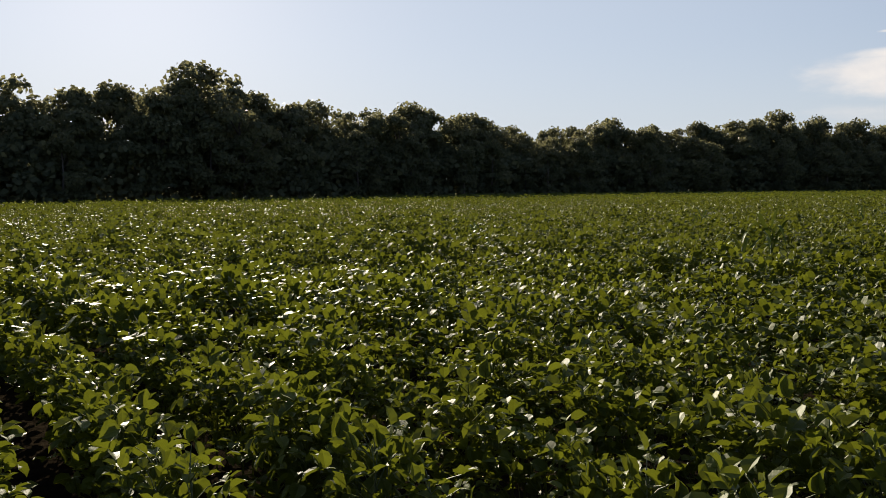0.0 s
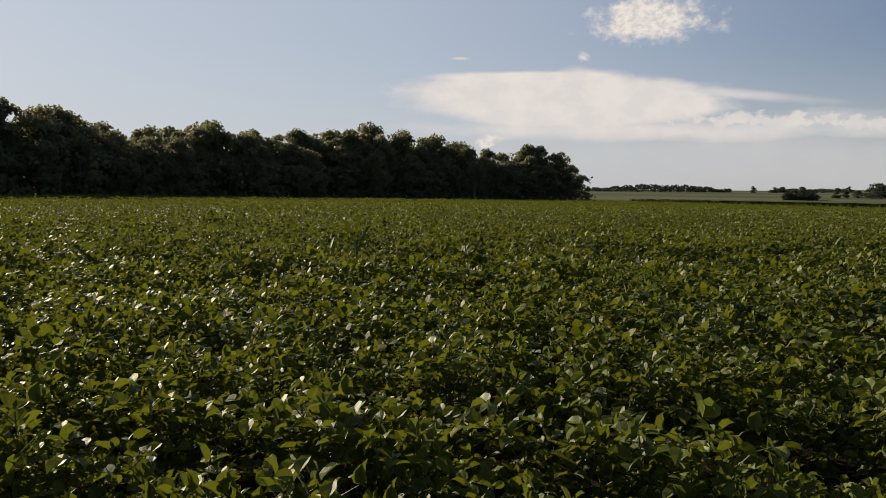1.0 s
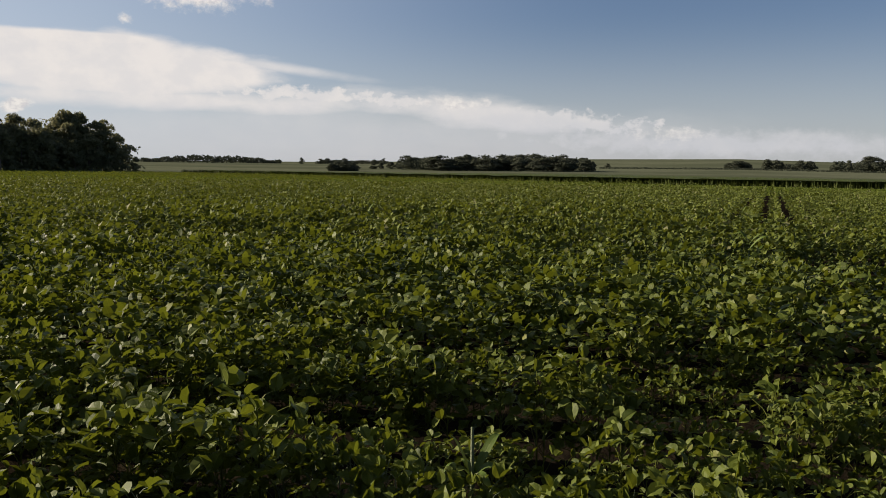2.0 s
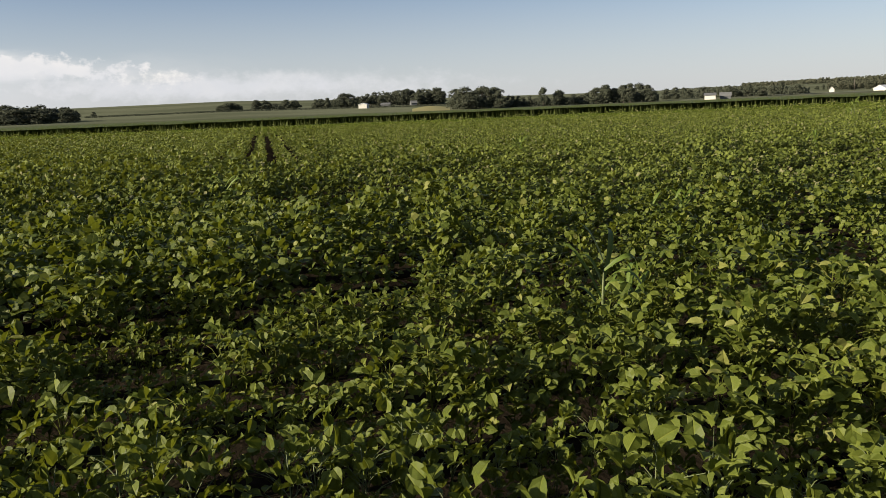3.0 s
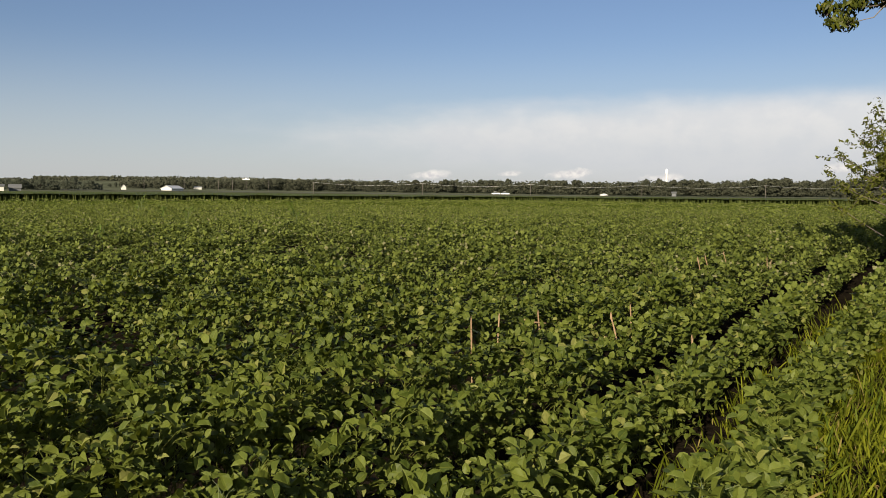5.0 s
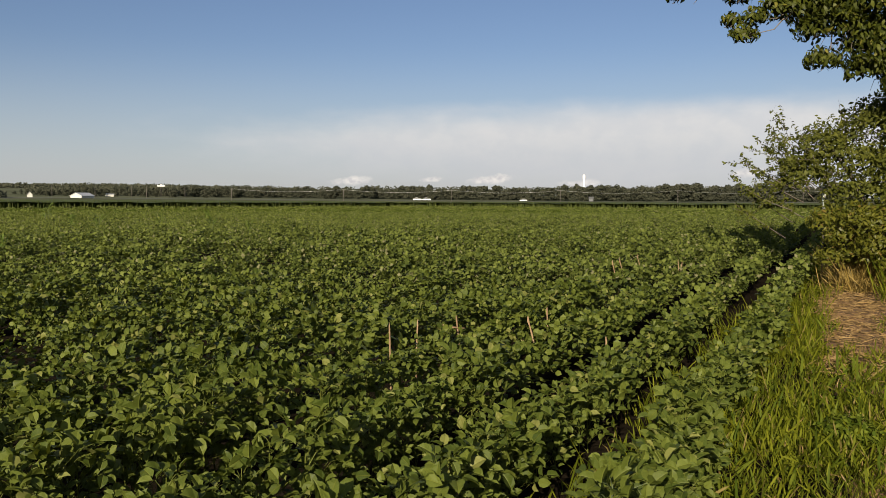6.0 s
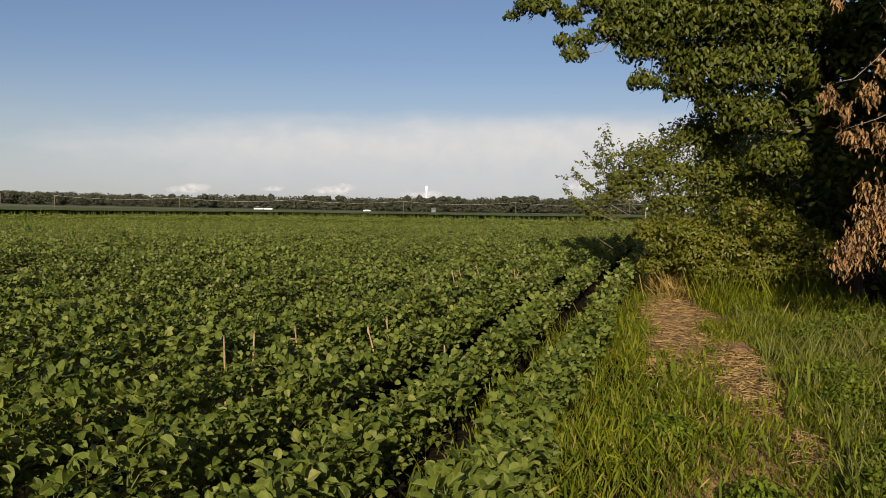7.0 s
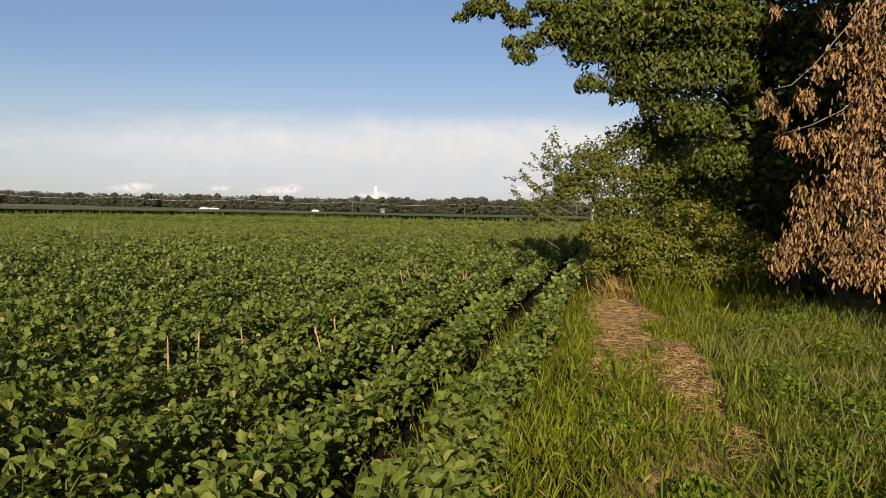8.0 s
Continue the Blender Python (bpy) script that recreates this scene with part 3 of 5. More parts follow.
def build_soy():
    p, h = plant_places()
    r = np.random.default_rng(31)
    d = np.hypot(p[:, 0] - 0.2, p[:, 1])
    spin = r.uniform(-0.6, 0.6, len(p))
    order = np.argsort(d)
    near = order[:190]
    protos = [soy_thing(100 + k) for k in range(16)]
    poses = [Matrix.Translation((p[i, 0], p[i, 1], 0.0)) @ Matrix.Rotation(spin[i], 4, "Z") @ Matrix.Diagonal((h[i], h[i], h[i], 1)) for i in near]
    place_copies(protos, poses, [int(k) for k in r.integers(len(protos), size=len(poses))])
    rest = np.ones(len(p), bool)
    rest[near] = False
    bands = [("soybean_crop_by_the_path", 0, 6.2, 2, 23, 0.66, True, 12, 1.0, 0.22), ("soybean_crop_headland", 6.2, 12.5, 1, 18, 0.76, False, 14, 1.0, 0.3), ("soybean_crop_field", 12.5, 30, 0, 11, 0.9, False, 16, 0.92, 0.4),
             ("soybean_crop_open_field", 30, 48, 0, 11, 0.86, False, 12, 1.0, 0.45), ("soybean_crop_middle_distance", 48, 82, 0, 8, 1.05, False, 12, 1.0, 0.5)]
    for name, d0, d1, detail, count, size, stems, kinds, share, low in bands:
        pick = np.where(rest & (d >= d0) & (d < d1))[0]
        pick = pick[r.random(len(pick)) < share]
        heap = Heap()
        kind = r.integers(kinds, size=len(pick))
        main = p[pick, 0] - bend(p[pick, 1]) > HEADLAND
        for k in range(kinds):
            # farther rows: leaves spread along the row, furrows open or low
            for wide, hump, share_of in (((1.6, 1.15 if d0 < 20 else 1.05), 7.0, main), ((0.5 if d0 > 20 else 0.65, 1.5), 0.0, ~main)) if d0 >= 12 else (((1.0, 1.0), 0.0, main | ~main),):
                j = pick[(kind == k) & share_of]
                if len(j) == 0:
                    continue
                v, f, u = soy_arrays(500 + k + 50 * detail + int(d1), detail, count, size, stems, low, wide, hump)
                z = np.stack([p[j, 0], p[j, 1], np.zeros(len(j))], 1)
                heap.add(*scatter(v, f, z, spin[j] * (0.3 if d0 >= 12 else 1.0), h[j], None, u))
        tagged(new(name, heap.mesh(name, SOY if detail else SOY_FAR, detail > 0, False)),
               "dense rows of green soybean plants with broad leaves", "soybean crop", kind="stuff")
    # far field: tufts of leaves over the lower layer
    n = 42000
    rr = np.sqrt(r.uniform(79 ** 2, 250 ** 2, n * 2)) ** 0.5 * np.sqrt(r.uniform(79, 250, n * 2))
    rr = np.clip(rr, 79, 260)
    aa = r.uniform(radians(-195), radians(34), n * 2)
    x, y = -np.sin(aa) * rr, np.cos(aa) * rr
    ok = in_field(x, y)
    x, y, rr = x[ok][:n], y[ok][:n], rr[ok][:n]
    y = np.where((x > 21) & (rr < 170), np.round(y / ROW) * ROW + r.uniform(-0.12, 0.12, len(y)), y)
    heap = Heap()
    kind = r.integers(8, size=len(x))
    for k in range(8):
        j = kind == k
        v, f, u = soy_arrays(900 + k, 0, 2, 1.9, False)
        v[:, 0] *= 2.0
        v[:, 1] *= 0.5
        v[:, 2] = v[:, 2] * 0.6 + 0.22
        z = np.stack([x[j], y[j], land(x[j], y[j])], 1)
        heap.add(*scatter(v, f, z, r.uniform(-0.15, 0.15, j.sum()), 0.72 + 0.6 * r.random(j.sum()) ** 1.5 + (rr[j] - 46).clip(0) * 0.0006, None, u))
    tagged(new("soybean_crop_distance", heap.mesh("soybean_crop_distance", SOY_FAR)), "distant green soybean canopy with even leafy texture", "soybean crop", kind="stuff")


build_soy()


# ---------------------------------------------------------------- trees
def leaf_cloud(places, normals, sizes, r, detail=0, stray=0.55, hang=0.0):
    """Leaves at places, each facing roughly along its normal."""
    v, f, _ = leaflet(detail)
    v = v - np.array([0.5, 0, 0])
    n = normals + stray * r.normal(size=normals.shape)
    n /= np.linalg.norm(n, axis=1)[:, None] + 1e-9
    t = np.cross(n, r.normal(size=n.shape))
    if hang:
        t = t / (np.linalg.norm(t, axis=1)[:, None] + 1e-9) + np.array([0, 0, -hang])
        t -= n * (t * n).sum(1)[:, None]
    t /= np.linalg.norm(t, axis=1)[:, None] + 1e-9
    b = np.cross(n, t)
    s = np.asarray(sizes, float)[:, None, None]
    w = places[:, None] + s * (v[None, :, 0:1] * t[:, None] + v[None, :, 1:2] * b[:, None] + v[None, :, 2:3] * n[:, None])
    return w.reshape(-1, 3), (f[None] + (np.arange(len(places)) * len(v))[:, None, None]).reshape(-1, 3)


def in_blobs(r, count, centres, radii, squash=0.85):
    """Places and outward ways in the outer shells of some round clumps."""
    weight = np.asarray(radii) ** 2
    k = r.choice(len(radii), count, p=weight / weight.sum())
    d = r.normal(size=(count, 3))
    d /= np.linalg.norm(d, axis=1)[:, None]
    d[:, 2] = np.where(d[:, 2] < -0.3, -d[:, 2] * 0.5, d[:, 2])
    shell = 0.62 + 0.45 * r.random(count) ** 0.7
    p = np.asarray(centres)[k] + d * (np.asarray(radii)[k] * shell)[:, None] * np.array([1, 1, squash])
    return p, d


def crown_arrays(r, leaves, size, spread, low, blobs, detail, fat, stray):
    """The leaves of a crown on a tree 1 m tall, and the middles of its clumps."""
    centres, radii = [], []
    for k in range(blobs):
        a, q = r.uniform(0, 6.28), r.random()
        z = low + (0.90 - low) * (0.08 + 0.92 * q)
        wide = spread * math.sin(math.pi * min(1.0, 0.22 + 0.74 * q)) * r.uniform(0.35, 1.0)
        centres.append((math.cos(a) * wide, math.sin(a) * wide, z))
        radii.append(fat * r.uniform(0.07, 0.15) * (0.7 + spread))
    centres.append((r.normal(0, 0.03), r.normal(0, 0.03), 0.90)), radii.append(0.08)
    p, d = in_blobs(r, leaves, centres, radii)
    p[:, 2] = np.clip(p[:, 2], 0.01, None)
    v, f = leaf_cloud(p, d, size * r.uniform(0.6, 1.35, leaves), r, detail, stray)
    return v, f, centres


def tree_meshes(seed, leaves, size, spread, low, mat, blobs=18, detail=0, fat=1.0, stray=0.55):
    """Trunk with limbs, and crown, of a tree 1 m tall: to be scaled up."""
    v, f, centres = crown_arrays(np.random.default_rng(seed), leaves, size, spread, low, blobs, detail, fat, stray)
    crown = mesh_of("crown", v, f, mat)
    h = Heap()
    h.add(*tube([(0, 0, -0.02), (0.01, 0, low * 0.5 + 0.1), (0.0, 0.015, 0.45), (0.01, 0, 0.8)], [0.022, 0.017, 0.011, 0.003], 7))
    for c in centres[:8]:
        z = max(0.08, c[2] - 0.22)
        h.add(*tube([(0, 0, z), (c[0] * 0.5, c[1] * 0.5, (z + c[2]) / 2 - 0.02), c], [0.008, 0.005, 0.002], 5))
    return h.mesh("trunk", BARK), crown


def tree_thing(meshes, label, group, name="tree"):
    top = empty(name, label, "tree", group)
    part("trunk", meshes[0], top, "brown bark trunk with limbs")
    part("crown", meshes[1], top, "dense green leaf crown")
    return top


def put_trees(protos, spots, seed):
    """Copies of some trees at (x, y, height, width share)."""
    r = np.random.default_rng(seed)
    poses = [Matrix.Translation((x, y, float(land(x, y)) - 0.1)) @ Matrix.Rotation(r.uniform(0, 6.28), 4, "Z") @ Matrix.Diagonal((height * width, height * width, height, 1)) for x, y, height, width in spots]
    place_copies(protos, poses, [int(k) for k in r.integers(len(protos), size=len(poses))])


SKYLINE = [(-49.0, 0.7), (-48.6, 1.3), (-48.1, 1.75), (-47.1, 2.3), (-46.2, 3.1), (-44.7, 3.4), (-41, 3.25), (-39.2, 3.7), (-36.2, 4.1), (-33.5, 4.75), (-30, 4.2), (-25, 4.25), (-22, 4.75), (-19.5, 4.3),
           (-16.8, 4.3), (-14, 5.0), (-8.6, 5.55), (-6, 5.5), (-2.5, 5.9), (0.5, 6.3), (2.4, 7.5), (5.2, 8.4), (7, 7.9), (9, 7.0), (12.8, 6.6), (16.4, 6.8), (22, 6.6), (30, 6.6)]


def build_woods():
    r = np.random.default_rng(41)
    protos = [tree_thing(tree_meshes(60 + k, 4200, 0.0365, r.uniform(0.30, 0.40), 0.03, WOOD_LEAF, 34, 0, 0.95), "tall dark green woodland tree at the field's edge", "woodland trees") for k in range(8)]
    spots = []
    for row, (back, share, step) in enumerate([(0.0, (0.48, 0.80), 6.0), (5.0, (0.78, 1.0), 6.0), (11.0, (0.92, 1.05), 5.0)]):
        x = -42.0
        while x < 171:
            y = float(np.interp(x, WOOD_X, WOOD_Y)) + back + r.normal(0, 1.2)
            xx = x + r.normal(0, 1.0) - (row * 2 if x > 163 else 0)
            d, az = math.hypot(xx, y), float(azimuth(xx, y))
            el = float(np.interp(az, [a for a, _ in SKYLINE], [e for _, e in SKYLINE]))
            spots.append((xx, y, (1.65 + d * math.tan(radians(el))) * r.uniform(*share), r.uniform(0.8, 1.15)))
            x += step * r.uniform(0.75, 1.25)
    put_trees(protos, spots, 42)
    # the leaf mass between the trees
    n = 80000
    x = r.uniform(-62, 161, n)
    back = r.uniform(1.0, 15.0, n)
    y = np.interp(x, WOOD_X, WOOD_Y) + back
    d, az = np.hypot(x, y), azimuth(x, y)
    tall = 1.65 + d * np.tan(np.radians(np.interp(az, [a for a, _ in SKYLINE], [e for _, e in SKYLINE])))
    lump = 0.5 + 0.5 * np.sin(x / 2.1 + 1.7 * np.sin(x / 5.3)) * np.cos(y / 2.7 + x / 9.0)
    z = tall * (0.48 + 0.036 * back) * (0.78 + 0.22 * lump) * r.random(n) ** 0.5
    v, f = leaf_cloud(np.stack([x, y, z], 1), np.tile([0, -1.0, 0.5], (n, 1)), r.uniform(0.35, 0.85, n), r)
    tagged(new("woodland_leaf_mass", mesh_of("woodland_leaf_mass", v, f, WOOD_LEAF)), "dense green leaf mass of the woods", "woods", kind="stuff")
    # brush along the woods' foot and the dark leaf mass inside
    n = 15000
    x = r.uniform(-60, 169, n)
    y = np.interp(x, WOOD_X, WOOD_Y) + r.uniform(-2.5, 16, n)
    top = 2.2 + 1.6 * bumps(x, y, 14, 8)
    z = r.random(n) * np.where(r.random(n) < 0.5, np.maximum(top, 0.8), 7.0)
    v, f = leaf_cloud(np.stack([x, y, z], 1), np.tile([0, -1.0, 0.4], (n, 1)), r.uniform(0.5, 1.1, n), r)
    tagged(new("woodland_undergrowth", mesh_of("woodland_undergrowth", v, f, WOOD_LEAF)), "shaded bushes and saplings along the foot of the woods", "undergrowth", kind="stuff")


build_woods()


def tree_belt(name, label, az0, az1, rad, depth, top, count, size, seed, ragged=0.42, mat=None):
    """A far belt of trees as one leafy mass: top is its height in metres along the azimuth."""
    r = np.random.default_rng(seed)
    az, rr = r.uniform(min(az0, az1), max(az0, az1), count), rad + depth * r.random(count)
    a = np.radians(az)
    x, y = -np.sin(a) * rr, np.cos(a) * rr
    along = a * rad / 6.5 + np.floor(rr / 9.0) * 0.37
    cell, off = np.floor(along).astype(int), along % 1.0
    tall = np.random.default_rng(seed + 500).uniform(1 - ragged, 1.05, 4096)[(cell * 7 + np.floor(rr / 9.0).astype(int) * 131) % 4096]
    h = np.interp(az, [p for p, _ in top], [q for _, q in top]) * tall * (0.72 + 0.28 * np.sqrt(np.clip(1 - (2 * off - 1) ** 2, 0, 1)))
    z = land(x, y) + h * r.random(count) ** 0.6
    v, f = leaf_cloud(np.stack([x, y, z], 1), np.stack([np.sin(a), -np.cos(a), np.full(count, 0.5)], 1), size * r.uniform(0.6, 1.4, count), r, 0, 0.6)
    tagged(new(name, mesh_of(name, v, f, mat or HAZED_FAR_LEAF)), label, "trees", kind="stuff")


def build_far_trees():
    r = np.random.default_rng(51)
    protos = [tree_thing(tree_meshes(80 + k, 2200, 0.057, 0.30 if k < 5 else 0.18, 0.0, HAZED_FAR_LEAF, 26, 0, 1.6, 0.35), "far green tree standing among the fields", "distant trees") for k in range(7)]
    spots = []

    def row(az0, az1, rad, el0, el1, n, width=1.1, depth=25):
        """Trees between two azimuths whose tops stand el degrees over the eye."""
        for k in range(n):
            q = (k + 0.5 + r.uniform(-0.3, 0.3)) / n
            d = rad + r.uniform(0, depth)
            x, y = polar(az0 + (az1 - az0) * q, d)
            height = 1.65 + d * math.tan(radians((el0 + (el1 - el0) * q) * r.uniform(0.8, 1.13))) - float(land(x, y))
            spots.append((x, y, max(height, 2.5), width * r.uniform(0.85, 1.3)))

    row(-58.55, -58.56, 880, 0.94, 0.94, 1, 1.3, 1)
    row(-59.4, -64.5, 900, 0.72, 0.80, 8, 1.6)
    row(-60.3, -62.5, 430, 0.52, 0.60, 5, 1.9, 12)
    row(-63.0, -65.5, 520, 0.55, 0.75, 4, 1.6)
    row(-65.6, -78.6, 480, 1.0, 1.0, 40, 2.2, 50)
    row(-69.0, -77.5, 500, 1.2, 1.22, 14, 1.7, 50)
    row(-79.5, -79.6, 640, 0.93, 0.93, 1, 1.5, 1)
    row(-87.2, -88.7, 620, 0.92, 0.95, 4, 1.6, 10)
    row(-89.5, -90.8, 620, 1.0, 1.0, 3, 1.6, 10)
    row(-91.3, -92.4, 620, 1.03, 1.05, 2, 1.6, 10)
    row(-93.4, -94.6, 620, 1.22, 1.0, 3, 1.3, 10)
    row(-95.2, -96.4, 640, 1.25, 1.2, 3, 1.3, 10)
    row(-97.6, -102.3, 655, 1.3, 1.42, 15, 1.15, 50)
    row(-96.4, -102.5, 665, 1.12, 1.38, 22, 0.95, 30)
    row(-102.9, -106.4, 430, 1.4, 1.3, 9, 1.2, 25)
    row(-106.6, -108.4, 440, 0.68, 0.72, 5, 1.0, 10)
    row(-109.15, -109.2, 440, 1.28, 1.28, 1, 0.75, 1)
    row(-109.9, -110.6, 440, 0.98, 1.0, 2, 0.9, 10)
    row(-111.0, -112.3, 450, 0.6, 0.7, 4, 1.3, 10)
    row(-112.6, -116.7, 450, 1.1, 1.05, 8, 1.2, 20)
    row(-117.2, -125.5, 500, 0.74, 0.72, 18, 1.25, 40)
    row(-126.0, -131.5, 640, 0.55, 0.55, 9, 1.3, 40)
    put_trees(protos, spots, 52)
    spots.clear()
    for az0, az1, el0, el1, n in ((-127.5, -138, 0.62, 0.85, 26), (-138, -152, 0.85, 0.88, 40), (-152, -166, 0.9, 1.0, 40), (-166, -181, 1.05, 1.15, 44)):
        row(az0, az1, 600, el0, el1, n, 1.05, 45)
    heap = Heap()
    where = np.array(spots)
    kind = r.integers(6, size=len(where))
    for k in range(6):
        v, f = crown_arrays(np.random.default_rng(90 + k), 950, 0.095, 0.36, 0.0, 22, 0, 1.5, 0.4)[:2]
        w = where[kind == k]
        ground_z = land(w[:, 0], w[:, 1]) - 0.1
        heap.add(*scatter(v, f, np.column_stack([w[:, :2], ground_z]), r.uniform(0, 6.28, len(w)), np.stack([w[:, 2] * w[:, 3], w[:, 2] * w[:, 3], w[:, 2]], 1)))
    tagged(new("far_treeline", heap.mesh("far_treeline", HAZED_HORIZON_LEAF)), "long far treeline of rounded crowns closing the southern fields", "trees", kind="stuff")
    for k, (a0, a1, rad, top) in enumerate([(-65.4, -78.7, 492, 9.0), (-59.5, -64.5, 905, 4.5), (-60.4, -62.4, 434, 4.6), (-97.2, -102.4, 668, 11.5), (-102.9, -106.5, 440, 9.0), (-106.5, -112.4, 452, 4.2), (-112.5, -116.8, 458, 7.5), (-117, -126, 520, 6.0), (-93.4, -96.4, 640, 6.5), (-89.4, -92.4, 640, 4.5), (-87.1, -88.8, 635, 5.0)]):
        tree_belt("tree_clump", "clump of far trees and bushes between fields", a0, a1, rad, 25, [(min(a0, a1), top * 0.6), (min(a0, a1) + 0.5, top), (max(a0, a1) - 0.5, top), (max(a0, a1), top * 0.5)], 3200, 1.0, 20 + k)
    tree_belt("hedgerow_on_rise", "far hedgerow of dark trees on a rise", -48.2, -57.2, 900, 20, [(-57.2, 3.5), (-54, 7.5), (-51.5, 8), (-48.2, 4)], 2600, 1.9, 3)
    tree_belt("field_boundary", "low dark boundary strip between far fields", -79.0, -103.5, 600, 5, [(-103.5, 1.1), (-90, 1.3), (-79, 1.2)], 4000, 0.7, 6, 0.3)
    tree_belt("wooded_rise", "wooded rise far off, its green trees greyed for haze", -139, -122, 1150, 200, [(-139, 9), (-134, 9), (-128, 7), (-122, 5)], 9000, 2.4, 4, 0.42, HAZED_HORIZON_LEAF)
    tree_belt("hilltop_trees", "ragged far trees along a hilltop", -138, -118, 1370, 40, [(-138, 4.5), (-134, 5.5), (-128, 5.5), (-122, 4.5), (-118, 3.0)], 7000, 1.5, 7, 0.8, HAZED_HORIZON_LEAF)
    tree_belt("far_woodland", "dense far woodland behind the southern treeline", -181, -127, 640, 60, [(-181, 12.5), (-168, 12.0), (-160, 10.5), (-150, 9.8), (-140, 9), (-132, 7.5), (-127, 5)], 40000, 1.2, 5, 0.4, HAZED_HORIZON_LEAF)


build_far_trees()


# ---------------------------------------------------------------- corn fields beyond the crop
def build_corn_field(name, label, centre, along, width, depth, height, count, seed):
    """A block of corn: upright blades in rows, its top following the land."""
    r = np.random.default_rng(seed)
    ax = Vector((math.cos(along), math.sin(along)))
    ay = Vector((-ax.y, ax.x))
    u = r.uniform(-width / 2, width / 2, count)
    w = 0.15 + depth * r.random(count) ** 2.2
    x = centre[0] + ax.x * u + ay.x * w
    y = centre[1] + ax.y * u + ay.y * w
    blade = np.array([(0, -0.05, 0), (0, 0.05, 0), (0.10, 0.06, 0.55), (0.10, -0.06, 0.55), (0.34, 0.0, 0.95)])
    faces = np.array([(0, 1, 2), (0, 2, 3), (3, 2, 4)])
    s = height * r.uniform(0.8, 0.92, count)
    v, f, _ = scatter(blade, faces, np.stack([x, y, land(x, y)], 1), r.uniform(0, 6.28, count), np.stack([s * 0.35, s * 0.6, s], 1))
    tagged(new(name, mesh_of(name, v, f, CORN_FAR)), label, "corn", kind="stuff")
    # the closed tops, overhanging the outermost stalks
    nu, nw = 160, 24
    U, W = np.meshgrid(np.linspace(-width / 2, width / 2, nu + 1), depth * np.linspace(0, 1, nw + 1) ** 1.5, indexing="ij")
    X, Y = centre[0] + ax.x * U + ay.x * W, centre[1] + ax.y * U + ay.y * W
    Z = land(X, Y) + height * (0.74 + 0.05 * bumps(X, Y, 6.0, seed + 1))
    me = mesh_of(name, np.stack([X, Y, Z], -1).reshape(-1, 3), lattice(nu, nw), CORN_FAR, smooth=True)
    tagged(new(name + "_tops", me), "even olive green tops of a corn field", "corn", kind="stuff")


build_corn_field("corn_field_east", "dark green edge of a corn field beyond the soybeans", (113, -20), radians(-108.8), 330, 170, 1.6, 32000, 71)
build_corn_field("corn_field_south", "strip of corn along the far end of the soybeans", (14, -138), radians(180), 140, 120, 1.65, 15000, 72)


# ---------------------------------------------------------------- corn and dry stalks standing in the soybeans
def strap_leaf(length, width, rise, fall, bends=6):
    """A long arching blade along x with a creased rib."""
    t = np.linspace(0, 1, bends)
    x = length * (t * (1 - 0.18 * t))
    z = length * (rise * t - fall * t * t)
    w = width * np.sin(np.pi * np.clip(0.12 + 0.88 * t, 0, 1)) ** 0.7
    v = np.stack([np.stack([x, w, z + 0.3 * w], 1), np.stack([x, 0 * w, z], 1), np.stack([x, -w, z + 0.3 * w], 1)], 1).reshape(-1, 3)
    u = np.stack([np.stack([t, 0.4 + 0 * t], 1), np.stack([t, 0 * t], 1), np.stack([t, -0.4 + 0 * t], 1)], 1).reshape(-1, 2)
    f = []
    for i in range(bends - 1):
        for k in (0, 1):
            a = i * 3 + k
            f += [(a, a + 1, a + 4), (a, a + 4, a + 3)]
    return v, np.array(f), u


def corn_thing(seed, height, leaves, label):
    r = np.random.default_rng(seed)
    top = empty("corn_plant", label, "corn plant", "stray corn plants")
    v, f = tube([(0, 0, -0.03), (0.01, 0, height * 0.4), (0.0, 0.01, height * 0.56)], [0.013, 0.010, 0.005], 6)
    part("stalk", mesh_of("stalk", v, f, SOY_STEM, smooth=True), top, "pale green corn stalk")
    for k in range(leaves):
        v, f, u = strap_leaf(height * r.uniform(0.26, 0.42), 0.014 + 0.008 * r.random(), r.uniform(1.2, 2.2), r.uniform(0.9, 2.3), 8)
        v = turn_about(v, k * math.pi + r.normal(0, 0.6), 0, r.normal(0, 0.35)) + np.array([0, 0, height * (0.3 + 0.35 * k / leaves)])
        part("leaf", mesh_of("leaf", v, f, CORN, u, True), top)
    return top


